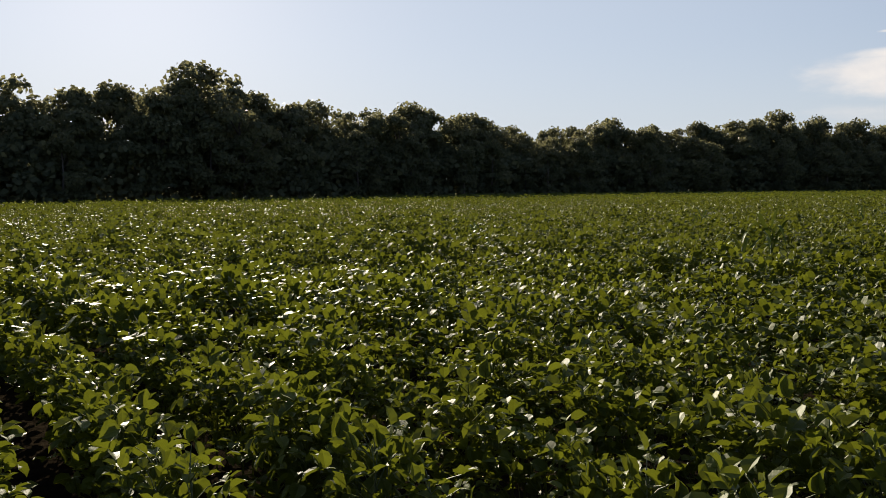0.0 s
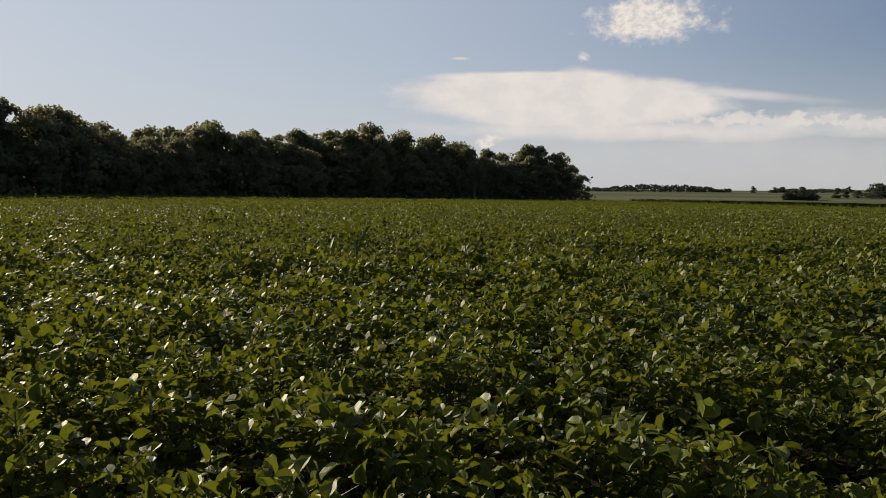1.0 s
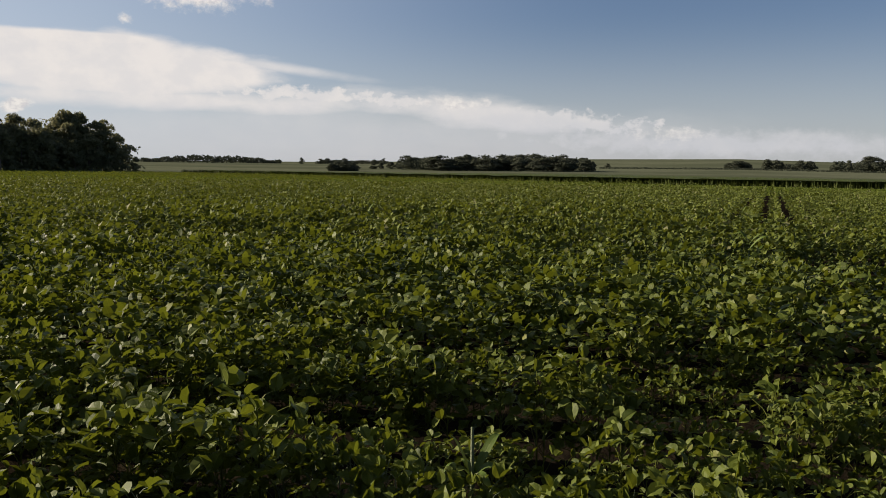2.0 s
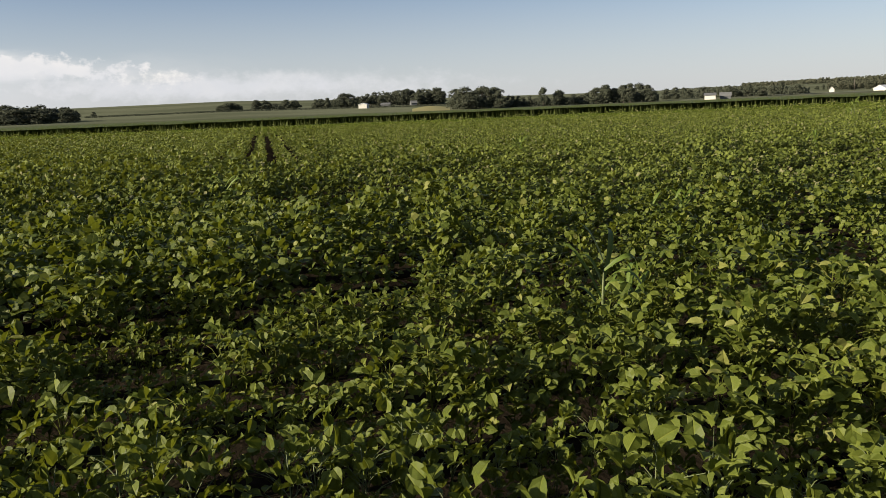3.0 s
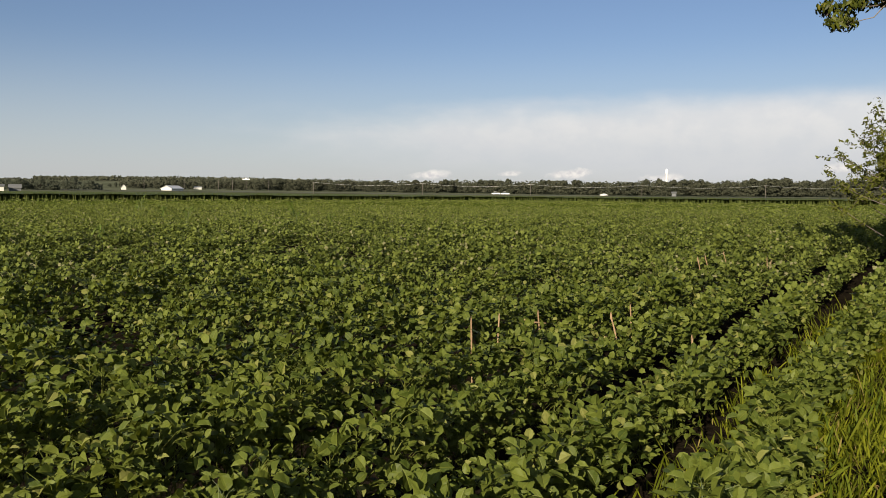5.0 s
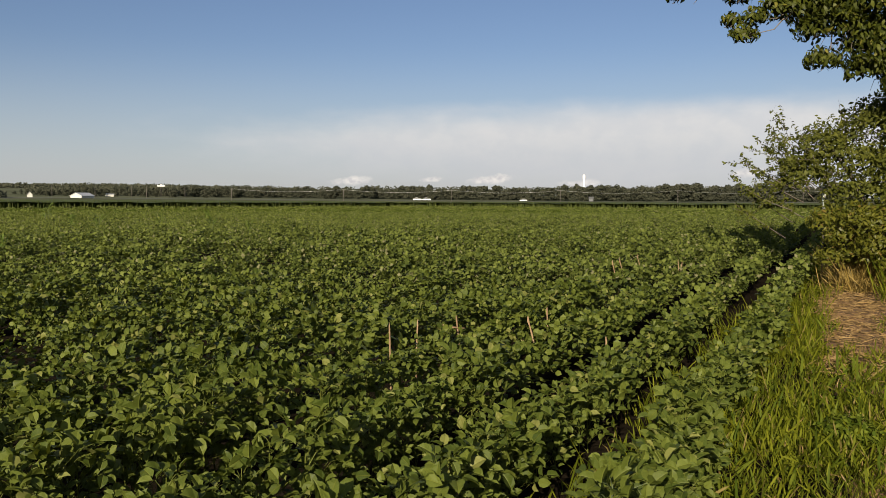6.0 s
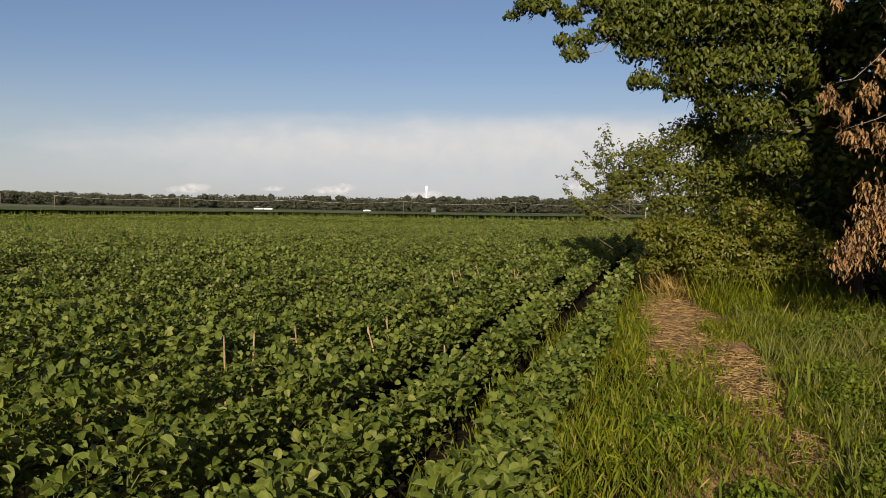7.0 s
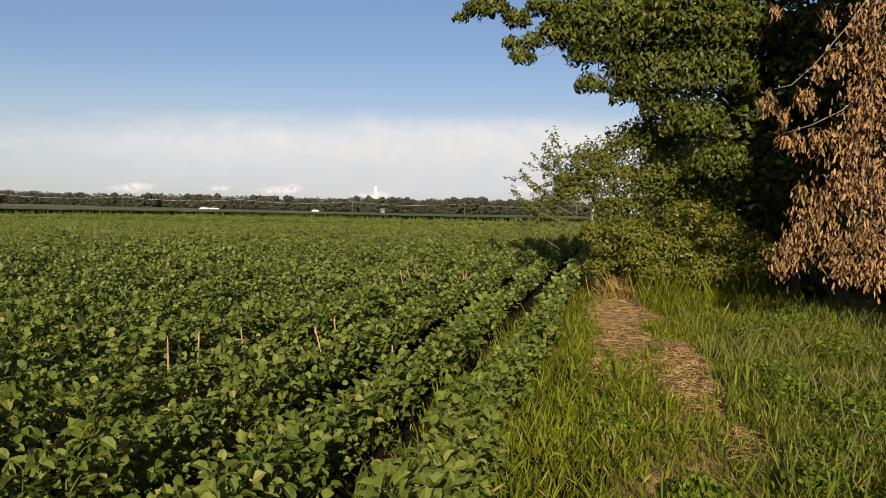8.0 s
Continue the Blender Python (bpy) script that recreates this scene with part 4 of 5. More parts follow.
def build_corn_plants():
    protos = [corn_thing(k, h, n, "stray corn plant rising above the soybeans") for k, (h, n) in enumerate([(1.0, 9), (0.85, 8), (0.95, 10), (0.8, 7)])]
    spots = [(7.3, 11.6, 1.4), (7.0, 11.9, 1.25), (15.0, 19.8, 1.35), (4.9, 21.3, 1.0), (11.2, 21.0, 1.1), (10.4, 20.2, 0.95), (4.2, 18.1, 1.0), (17.4, 8.9, 1.15), (14.7, 6.0, 0.95), (6.9, 1.9, 0.92), (13.4, 0.5, 1.0),
             (24.2, 5.2, 1.1), (5.1, -2.15, 0.98), (5.3, -2.4, 0.85), (8.9, -4.75, 0.85), (9.2, -4.5, 0.8), (46.0, -36.5, 1.5), (30.5, -26.9, 1.45), (31.2, -26.0, 1.2), (29.3, -29.4, 1.3), (27.2, -30.4, 1.3), (20.0, -14.6, 1.0),
             (22.8, -7.2, 1.0), (24.0, -21.1, 1.25), (22.1, -24.9, 1.2), (21.4, -26.2, 1.15), (40.3, -31.8, 1.4), (7.4, -3.9, 0.8), (-2.9, 60.0, 1.2), (9.5, 62.0, 1.2), (-0.2, 11.0, 0.9), (26.0, 1.0, 1.0), (-1.8, 34.0, 1.1), (5.6, 40.0, 1.1)]
    r = np.random.default_rng(77)
    poses = [Matrix.Translation((x, y, 0)) @ Matrix.Rotation(r.uniform(0, 6.28), 4, "Z") @ Matrix.Diagonal((s * 1.06, s * 1.06, s * 1.15, 1)) for x, y, s in spots]
    place_copies(protos, poses, [n % len(protos) for n in range(len(poses))])
    # a short, broad-leaved one close by
    top = empty("corn_seedling", "short broad-leaved corn seedling among soybeans", "corn plant", "stray corn plants")
    v, f = tube([(0, 0, -0.03), (0, 0, 0.3), (0.01, 0, 0.55)], [0.012, 0.01, 0.006], 6)
    part("stalk", mesh_of("stalk", v, f, SOY_STEM, smooth=True), top, "pale green corn stalk")
    for az, length, rise, fall in ((2.9, 0.2, 1.5, 1.3), (0.25, 0.22, 2.0, 1.1), (1.6, 0.2, 1.5, 1.6), (4.6, 0.2, 1.2, 1.4), (2.2, 0.16, 2.2, 0.9), (5.6, 0.18, 1.6, 1.5)):
        v, f, u = strap_leaf(length * 0.8, 0.02, rise, fall, 9)
        part("leaf", mesh_of("leaf", turn_about(v, az - 1.3, 0, 0.2) + np.array([0, 0, 0.34]), f, CORN, u, True), top)
    top.matrix_basis = Matrix.Translation((3.55, 1.35, 0)) @ Matrix.Rotation(0.8, 4, "Z") @ Matrix.Scale(1.05, 4)


build_corn_plants()


def build_stalks():
    """Broken dry corn stalks of last year's rows."""
    r = np.random.default_rng(81)
    spots = [(3.75, -6.53, 0.73, 0.02), (3.75, -6.98, 0.70, -0.03), (3.6, -7.68, 0.66, 0.1), (2.83, -6.83, 0.63, -0.25), (2.84, -7.85, 0.67, 0.2), (2.84, -8.1, 0.74, 0.05), (2.07, -7.17, 0.61, -0.05), (2.07, -7.48, 0.57, 0.1), (3.28, -12.76, 0.92, 0.16), (3.35, -13.57, 0.88, 0.22), (2.86, -15.38, 0.77, 0.1), (2.86, -15.03, 0.75, -0.1), (3.62, -16.0, 0.79, 0.2)]
    for x, y, h, lean in spots:
        bm = bmesh.new()
        rings = []
        for k in range(9):
            q = k / 8
            rad = 0.0095 * (1.15 if k % 3 == 0 else 0.9) * (1 - 0.2 * q)
            off = Vector((lean * h * q, 0.3 * lean * h * q * q, h * 0.85 * q - 0.04))
            rings.append([bm.verts.new(off + Vector((math.cos(a) * rad, math.sin(a) * rad, (0.03 * math.sin(a * 2 + x) if k == 8 else 0)))) for a in np.linspace(0, 6.283, 7, endpoint=False)])
        for a, b in zip(rings, rings[1:]):
            for k in range(7):
                bm.faces.new((a[k], a[(k + 1) % 7], b[(k + 1) % 7], b[k]))
        bm.faces.new(rings[-1])
        me = bpy.data.meshes.new("dry_stalk")
        bm.to_mesh(me)
        bm.free()
        me.materials.append(STALK)
        ob = tagged(new("dry_stalk", me), "broken dry tan corn stalk standing in the soybeans", "corn stalk", "dry corn stalks")
        ob.matrix_basis = pose(x, y, 0, 0, 0, r.uniform(-40, 40))
    # a stalk lying across the leaves
    v, f = tube([(0, 0, 0), (0.16, 0.05, 0.02), (0.2, 0.06, 0.04)], [0.009, 0.009, 0.008], 7)
    ob = tagged(new("dry_stalk", mesh_of("dry_stalk", v, f, STALK, smooth=True)), "dry tan corn stalk lying across the leaves", "corn stalk", "dry corn stalks")
    ob.matrix_basis = pose(3.5, -7.5, 0.44, 0, 0, 20)


build_stalks()


# ---------------------------------------------------------------- the verge: path, grass, straw
# bare patches: x, y, half lengths along x and y
BARE = [(0.06, -14.9, 0.48, 5.2), (-0.62, -9.3, 0.27, 1.7), (-0.74, -6.5, 0.13, 0.4), (0.35, -9.4, 0.10, 0.5)]


def bareness(x, y):
    d = np.full(np.shape(x), 9.0)
    for bx, by, rx, ry in BARE:
        d = np.minimum(d, np.hypot((x - bx) / rx, (y - by) / ry))
    return d + 0.4 * bumps(x, y, 0.6, 15) + 0.2 * bumps(x, y, 0.2, 16)


def build_path():
    nx, ny = 16, 120
    Y, Q = np.meshgrid(np.linspace(-26, -4.6, ny + 1), np.linspace(-1, 1, nx + 1), indexing="ij")
    mid = np.interp(Y, [-26, -17, -12, -9, -4.6], [-0.1, 0.05, -0.35, -0.65, -0.75])
    X = mid + Q * (0.95 + 0.12 * np.sin(Y * 2.1))
    X = np.minimum(X, field_edge(Y) - 0.12 + 0.04 * Q)
    Z = 0.035 * (1 - Q ** 4) - 0.01 + 0.014 * bumps(X, Y, 0.3, 5) * (np.abs(Q) < 0.95)
    me = mesh_of("path", np.stack([X, Y, Z], -1).reshape(-1, 3), lattice(ny, nx)[:, ::-1], PATH_SOIL, smooth=True)
    tagged(new("path", me), "bare trodden soil littered with straw between grasses", "path", kind="structure")
    r = np.random.default_rng(91)
    heap = Heap()
    for k in range(2200):
        bx, by, rx, ry = BARE[r.choice(4, p=[0.62, 0.28, 0.05, 0.05])]
        a, q = r.uniform(0, 6.28), 1.15 * math.sqrt(r.random())
        x, y = bx + rx * q * math.cos(a), by + ry * q * math.sin(a)
        ln, yaw = r.uniform(0.05, 0.3), r.uniform(0, 6.28)
        dx, dy = math.cos(yaw) * ln / 2, math.sin(yaw) * ln / 2
        z = 0.045 + 0.02 * r.random()
        heap.add(*tube([(x - dx, y - dy, z), (x, y, z + 0.008), (x + dx, y + dy, z - 0.004)], r.uniform(0.002, 0.006), 3))
    tagged(new("straw_litter", heap.mesh("straw_litter", DRY)), "scattered dry straw lying on the path", "straw", kind="stuff")
    bm = bmesh.new()
    bmesh.ops.create_icosphere(bm, subdivisions=3, radius=0.13)
    for v in bm.verts:
        k = 1 + 0.35 * noise.noise(v.co * 14) + 0.2 * noise.noise(v.co * 37)
        v.co = Vector((v.co.x * 1.2 * k, v.co.y * k, v.co.z * 0.62 * k))
    me = bpy.data.meshes.new("soil_clod")
    bm.to_mesh(me)
    bm.free()
    me.materials.append(PATH_SOIL)
    tagged(new("soil_clod", me), "dark lump of dry earth on the path", "clod").matrix_basis = pose(-0.62, -10.7, 0.05)


build_path()


def tuft(r, blades, length, width, spread):
    heap = Heap()
    for k in range(blades):
        ln = length * r.uniform(0.55, 1.15)
        v, f, _ = strap_leaf(ln, width, r.uniform(1.6, 3.2), r.uniform(0.5, 1.7), 4)
        keep = v.reshape(4, 3, 3)[:, [0, 2]].reshape(-1, 3) * np.array([0.55, 1, 0.45])
        ff = []
        for i in range(3):
            a = i * 2
            ff += [(a, a + 1, a + 3), (a, a + 3, a + 2)]
        w = turn_about(keep, r.uniform(0, 6.28), 0, r.normal(0, 0.2)) + np.array([r.normal(0, spread), r.normal(0, spread), -0.01])
        heap.add(w, np.array(ff))
    v, f, _ = heap.out()
    return v, f


def grow(name, label, mat, count, zone, length, width, blades, seed, spread=0.04, lean=0.12, clear=1.0):
    """Grass tufts scattered in a zone (x0, x1, y0, y1), thin on the bare patches and under the crop."""
    r = np.random.default_rng(seed)
    x, y = r.uniform(zone[0], zone[1], count), r.uniform(zone[2], zone[3], count)
    ok = (r.random(count) < smooth01((bareness(x, y) - 0.85 * clear) / 0.6)) & (x < field_edge(y) + 0.55 * r.random(count))
    x, y = x[ok], y[ok]
    patch = 1 + 0.3 * bumps(x, y, 1.6, seed + 1) + 0.3 * bumps(x, y, 0.35, seed + 2)
    heap = Heap()
    kind = r.integers(7, size=len(x))
    for k in range(7):
        j = kind == k
        v, f = tuft(r, blades, length, width, spread)
        n = int(j.sum())
        if n:
            heap.add(*scatter(v, f, np.stack([x[j], y[j], np.zeros(n)], 1), r.uniform(0, 6.28, n), patch[j] * r.uniform(0.7, 1.2, n), r.normal(0, lean, n)))
    tagged(new(name, heap.mesh(name, mat)), label, "grass", kind="stuff")


grow("grass_verge", "fresh green grass between the soybeans and the path", GRASS, 6800, (-1.5, 1.3, -13.5, 1.0), 0.19, 0.0048, 10, 101, 0.06, 0.5)
grow("broad_bladed_grass", "broad-bladed grass clumps rising from the verge", BROAD_GRASS, 1000, (-1.3, 1.3, -13.0, 1.0), 0.19, 0.008, 6, 106, 0.06, 0.55)
grow("tall_grass", "tall grey green grass beside the path", TALL_GRASS, 7000, (-5.6, -0.85, -17.5, -3.0), 0.25, 0.0036, 11, 102, 0.08, 0.55)
grow("fresh_undergrass", "low green grass under the taller blades", GRASS, 2600, (-5.0, -0.8, -14.0, 1.0), 0.22, 0.007, 8, 103, 0.06, 0.4)
grow("standing_place_grass", "trodden grass where the path meets the crop", GRASS, 3600, (-6.0, 1.9, -2.5, 2.6), 0.13, 0.006, 7, 107, 0.07, 0.6)
grow("golden_grass", "dry golden grass standing at the far end of the path", GOLD, 450, (-0.4, 0.3, -18.5, -16.9), 0.85, 0.0055, 7, 104, 0.12, 0.6, 0.1)
grow("tall_verge_grass", "tall yellowing grass below the shrubs", GRASS, 520, (-1.9, -0.5, -20.0, -14.5), 0.7, 0.0065, 7, 109, 0.1, 0.35, 0.3)
grow("crop_edge_grass", "grass and weeds filling the edge of the crop", GRASS, 900, (0.42, 1.1, -26.0, -11.0), 0.24, 0.005, 9, 110, 0.07, 0.45)
grow("dry_thatch", "dead pale grass lying between the green blades", DRY, 900, (-3.5, 0.6, -16.0, -4.5), 0.12, 0.003, 6, 108, 0.09, 0.7, 0.5)
grow("far_verge_grass", "grass at the foot of the shrubs", GRASS, 2200, (-3.2, -0.15, -36.0, -13.0), 0.42, 0.008, 9, 105, 0.06, 0.15)


def build_weeds():
    """Feathery and broad-leaved weeds on the verge and along the crop's edge."""
    r = np.random.default_rng(111)
    spots = [(-1.75, -7.3, 0.42, 0.34), (-2.3, -7.9, 0.4, 0.4), (-1.35, -8.9, 0.3, 0.34), (-3.0, -9.2, 0.4, 0.42), (-1.25, -6.2, 0.32, 0.25), (-3.6, -11.4, 0.5, 0.45), (-2.2, -12.6, 0.5, 0.45), (-1.5, -11.6, 0.35, 0.34), (-2.0, -5.7, 0.4, 0.3), (-1.5, -5.0, 0.35, 0.35), (-1.3, -7.9, 0.26, 0.3), (-2.6, -6.6, 0.4, 0.42), (-1.0, -5.6, 0.2, 0.22), (-3.2, -7.4, 0.45, 0.45), (-2.4, -10.4, 0.4, 0.42), (-0.3, -5.2, 0.2, 0.2), (0.2, -6.6, 0.22, 0.2)]
    for x, y, rad, h in spots:
        n = 700
        q, a = rad * np.sqrt(r.random(n)), r.uniform(0, 6.28, n)
        z = h * r.random(n) ** 0.6 * (1 - 0.5 * (q / rad) ** 2)
        p = np.stack([q * np.cos(a), q * np.sin(a), z + 0.02], 1)
        v, f = leaf_cloud(p, np.stack([0.5 * np.cos(a), 0.5 * np.sin(a), np.ones(n)], 1), r.uniform(0.03, 0.065, n), r, 3)
        top = empty("weed", "bright green feathery weed growing in the verge", "weed", "verge weeds")
        part("foliage", mesh_of("foliage", v, f, BROAD_GRASS), top)
        h2 = Heap()
        for k in range(9):
            b = r.uniform(0, 6.28)
            h2.add(*tube([(0, 0, -0.02), (math.cos(b) * rad * 0.3, math.sin(b) * rad * 0.3, h * 0.5), (math.cos(b) * rad * 0.6, math.sin(b) * rad * 0.6, h * 0.8)], [0.004, 0.003, 0.002], 4))
        tagged(part("stem", h2.mesh("stem", SOY_STEM), top), kind="stuff")
        top.matrix_basis = pose(x, y, 0)
    heap = Heap()
    count = 300
    x = np.where(r.random(count) < 0.35, r.uniform(0.5, 1.2, count), 1.42 + r.normal(0, 0.12, count))
    y = r.uniform(-14.0, -2.6, count)
    for k in range(5):
        v, f = tuft(r, 8, 0.3, 0.006, 0.06)
        j = slice(k, None, 5)
        n = len(x[j])
        heap.add(*scatter(v, f, np.stack([x[j], y[j], np.zeros(n)], 1), r.uniform(0, 6.28, n), r.uniform(0.7, 1.15, n), r.normal(0, 0.15, n)))
    tagged(new("grass_weeds_in_crop", heap.mesh("grass_weeds_in_crop", GRASS)), "grassy weeds growing through the edge of the crop", "grass", kind="stuff")


build_weeds()


# ---------------------------------------------------------------- the trees and shrubs on the field's edge
def crowned(name, label, category, trunk, blobs, leaves, size, mat, seed, detail=1, squash=0.9, limb=0.05, group="", reach=10, trunk_label="brown bark trunk", hang=0.0):
    """A tree or shrub of leafy clumps (x, y, z, radius) on a trunk given as points and radii, with limbs into its clumps."""
    r = np.random.default_rng(seed)
    top = empty(name, label, category, group)
    base = Vector(trunk[0][0])
    c = np.array([b[:3] for b in blobs]) - np.array(base)
    p, d = in_blobs(r, leaves, c, [b[3] for b in blobs], squash)
    p[:, 2] = np.maximum(p[:, 2], 0.03)
    v, f = leaf_cloud(p, d, size * r.uniform(0.65, 1.3, leaves), r, detail, 0.55, hang)
    part("crown", mesh_of("crown", v, f, mat), top)
    pts = [Vector(q) - base for q, _ in trunk]
    h = Heap()
    h.add(*tube(pts, [w for _, w in trunk], 10))
    part("trunk", h.mesh("trunk", BARK, smooth=True), top, trunk_label)
    for q in sorted(range(len(c)), key=lambda k: -blobs[k][3])[:reach]:
        end = Vector(c[q])
        from_where = pts + ([Vector(c[k]) for k in range(len(c)) if blobs[k][3] > blobs[q][3] * 1.15] if blobs[q][3] < 0.4 else [])
        start = min(from_where, key=lambda s: (s - end).length + (0.6 if s.z > end.z and blobs[q][3] >= 0.4 else 0))
        mid = (start + end) / 2 + Vector((r.normal(0, 0.08), r.normal(0, 0.08), -0.1)) * min(1.0, (end - start).length)
        v, f = tube([start, (start + mid) / 2 + Vector((0, 0, 0.03)), mid, (mid + end) / 2, end], [limb * w for w in (1.0, 0.8, 0.6, 0.4, 0.15)] if blobs[q][3] > 0.35 else [limb * w for w in (0.3, 0.26, 0.2, 0.14, 0.08)], 6)
        part("branch", mesh_of("branch", v, f, BARK, smooth=True), top)
        h = Heap()
        for k in range(10):
            way = r.normal(size=3)
            way /= np.linalg.norm(way)
            tip = np.array(end) + way * blobs[q][3] * r.uniform(0.6, 1.0)
            back = np.array(mid) - np.array(end)
            back *= min(0.4, 0.7 * blobs[q][3] / (np.linalg.norm(back) + 1e-6))
            h.add(*tube([np.array(end) + back, (np.array(end) + tip) / 2 + r.normal(0, 0.03, 3), tip], [limb * 0.2, limb * 0.13, limb * 0.06], 4))
        part("twig_spray", h.mesh("twig_spray", BARK), top)
    top.matrix_basis = Matrix.Translation(base)
    return top


TREE_CLUMPS = [(0.18, -13.9, 4.5, 0.95), (-0.66, -13.8, 4.64, 1.0), (-1.12, -13.9, 3.79, 0.79), (-0.28, -13.9, 3.81, 0.7), (0.51, -13.8, 4.17, 0.51), (0.88, -13.7, 4.76, 0.46), (0.64, -13.8, 3.7, 0.26), (1.71, -13.6, 4.13, 0.22), (1.3, -13.6, 4.52, 0.22), (1.55, -13.6, 4.36, 0.2), (1.05, -13.7, 4.45, 0.3), (1.8, -13.5, 4.7, 0.22), (2.1, -13.4, 4.85, 0.22),
               (1.89, -13.6, 4.35, 0.17), (2.41, -13.4, 4.85, 0.25), (2.68, -13.4, 4.74, 0.12), (1.4, -13.5, 4.89, 0.28), (-1.41, -13.8, 4.44, 0.74), (-0.98, -13.9, 3.07, 0.51)]
TREE_CLUMPS_UPPER = [(-0.55, -14.0, 3.34, 0.42), (-1.38, -14.0, 2.42, 0.5), (-0.03, -13.9, 3.56, 0.37), (0.9, -14.2, 5.6, 0.8), (-0.4, -14.4, 6.0, 1.2), (-1.8, -14.6, 5.8, 1.2), (-1.5, -15.2, 7.4, 1.4), (-0.2, -15.0, 7.0, 1.2), (-2.6, -15.2, 6.9, 1.3), (1.9, -13.8, 5.5, 0.5)]
SHRUB_CLUMPS = [(1.2, -19.4, 2.45, 0.4), (0.75, -19.4, 2.9, 0.5), (0.31, -19.5, 2.47, 0.78), (1.6, -19.4, 2.0, 0.28), (-0.29, -19.5, 3.16, 0.78), (-0.92, -19.6, 2.35, 0.98), (0.04, -19.6, 1.77, 0.72), (-1.54, -19.6, 1.74, 0.92),
                (1.06, -19.5, 2.14, 0.55), (-0.65, -19.5, 3.4, 0.65)]
VINE_CLUMPS = [(-0.35, -19.0, 1.14, 0.52), (-1.09, -19.0, 0.97, 0.59), (-1.81, -19.0, 0.75, 0.59), (0.09, -19.1, 1.32, 0.39), (-2.03, -19.0, 1.25, 0.65), (-2.51, -18.6, 0.53, 0.52), (-1.43, -19.0, 1.49, 0.59), (-0.7, -18.8, 0.45, 0.45), (-1.5, -18.5, 0.4, 0.45), (-0.1, -19.2, 0.55, 0.4), (0.3, -19.4, 0.9, 0.42), (0.45, -19.6, 0.45, 0.4), (-0.4, -18.9, 0.75, 0.5), (-1.9, -18.7, 0.35, 0.45), (-2.6, -18.5, 1.0, 0.5)]
SHADE_CLUMPS = [(-2.5, -17.9, 5.1, 1.36), (-3.6, -17.9, 4.2, 1.73), (-3.3, -18.1, 2.3, 1.49), (-4.5, -17.8, 2.7, 1.73), (-2.7, -18.2, 1.3, 0.99), (-3.7, -18.0, 1.0, 0.99), (-4.7, -17.7, 0.9, 0.99), (-4.3, -17.6, 5.2, 1.49), (-2.5, -18.1, 3.5, 0.99),
                (-5.8, -17.0, 3.4, 1.7), (-6.0, -16.6, 1.2, 1.2), (-4.6, -18.2, 7.0, 1.8), (-3.0, -18.6, 6.8, 1.6)]
NEAR_CLUMPS = [(-3.5, -8.6, 2.6, 0.8), (-3.5, -8.4, 3.4, 0.8), (-3.7, -8.8, 4.3, 0.9), (-4.4, -8.4, 2.4, 1.0), (-4.3, -8.6, 5.4, 1.3), (-5.2, -9.2, 6.6, 1.6), (-4.2, -9.8, 7.4, 1.5), (-3.4, -9.6, 6.6, 1.2), (-5.6, -7.8, 5.0, 1.3), (-3.2, -9.9, 5.6, 0.9), (-6.2, -9.0, 4.6, 1.4), (-5.6, -9.6, 3.2, 1.1), (-6.4, -8.4, 2.2, 1.2), (-5.0, -10.4, 5.8, 1.2), (-2.4, -10.6, 6.4, 0.9), (-3.8, -8.2, 3.6, 1.0), (-4.6, -8.0, 3.4, 1.2), (-4.0, -7.6, 4.6, 1.1)]


# crown of an unseen tree, added to cast shade on the hedge
UNSEEN_SHADE_CLUMPS = [(-5.15, -7.0, 3.9, 1.0), (-5.2, -7.0, 5.4, 1.15), (-5.2, -7.0, 6.9, 1.2), (-5.25, -7.2, 8.4, 1.25), (-5.3, -7.2, 9.9, 1.2), (-5.5, -7.2, 11.2, 1.0), (-6.8, -6.8, 4.4, 1.3), (-6.9, -6.8, 6.4, 1.5), (-6.8, -7.0, 8.6, 1.6), (-6.6, -7.0, 10.6, 1.3), (-8.4, -6.6, 5.4, 1.5), (-8.4, -6.6, 7.8, 1.5), (-8.2, -6.6, 9.8, 1.3), (-5.7, -7.2, 2.2, 0.95), (-7.2, -7.0, 2.0, 1.3), (-6.4, -7.6, 3.2, 1.1)]
BACK = 1.25


def shifted(clumps, k):
    """Clumps moved along the line from the standing place, sizes in step."""
    return [(0.23 + (x - 0.23) * k, -0.44 + (y + 0.44) * k, 1.65 + (z - 1.65) * k, r * k) for x, y, z, r in clumps]


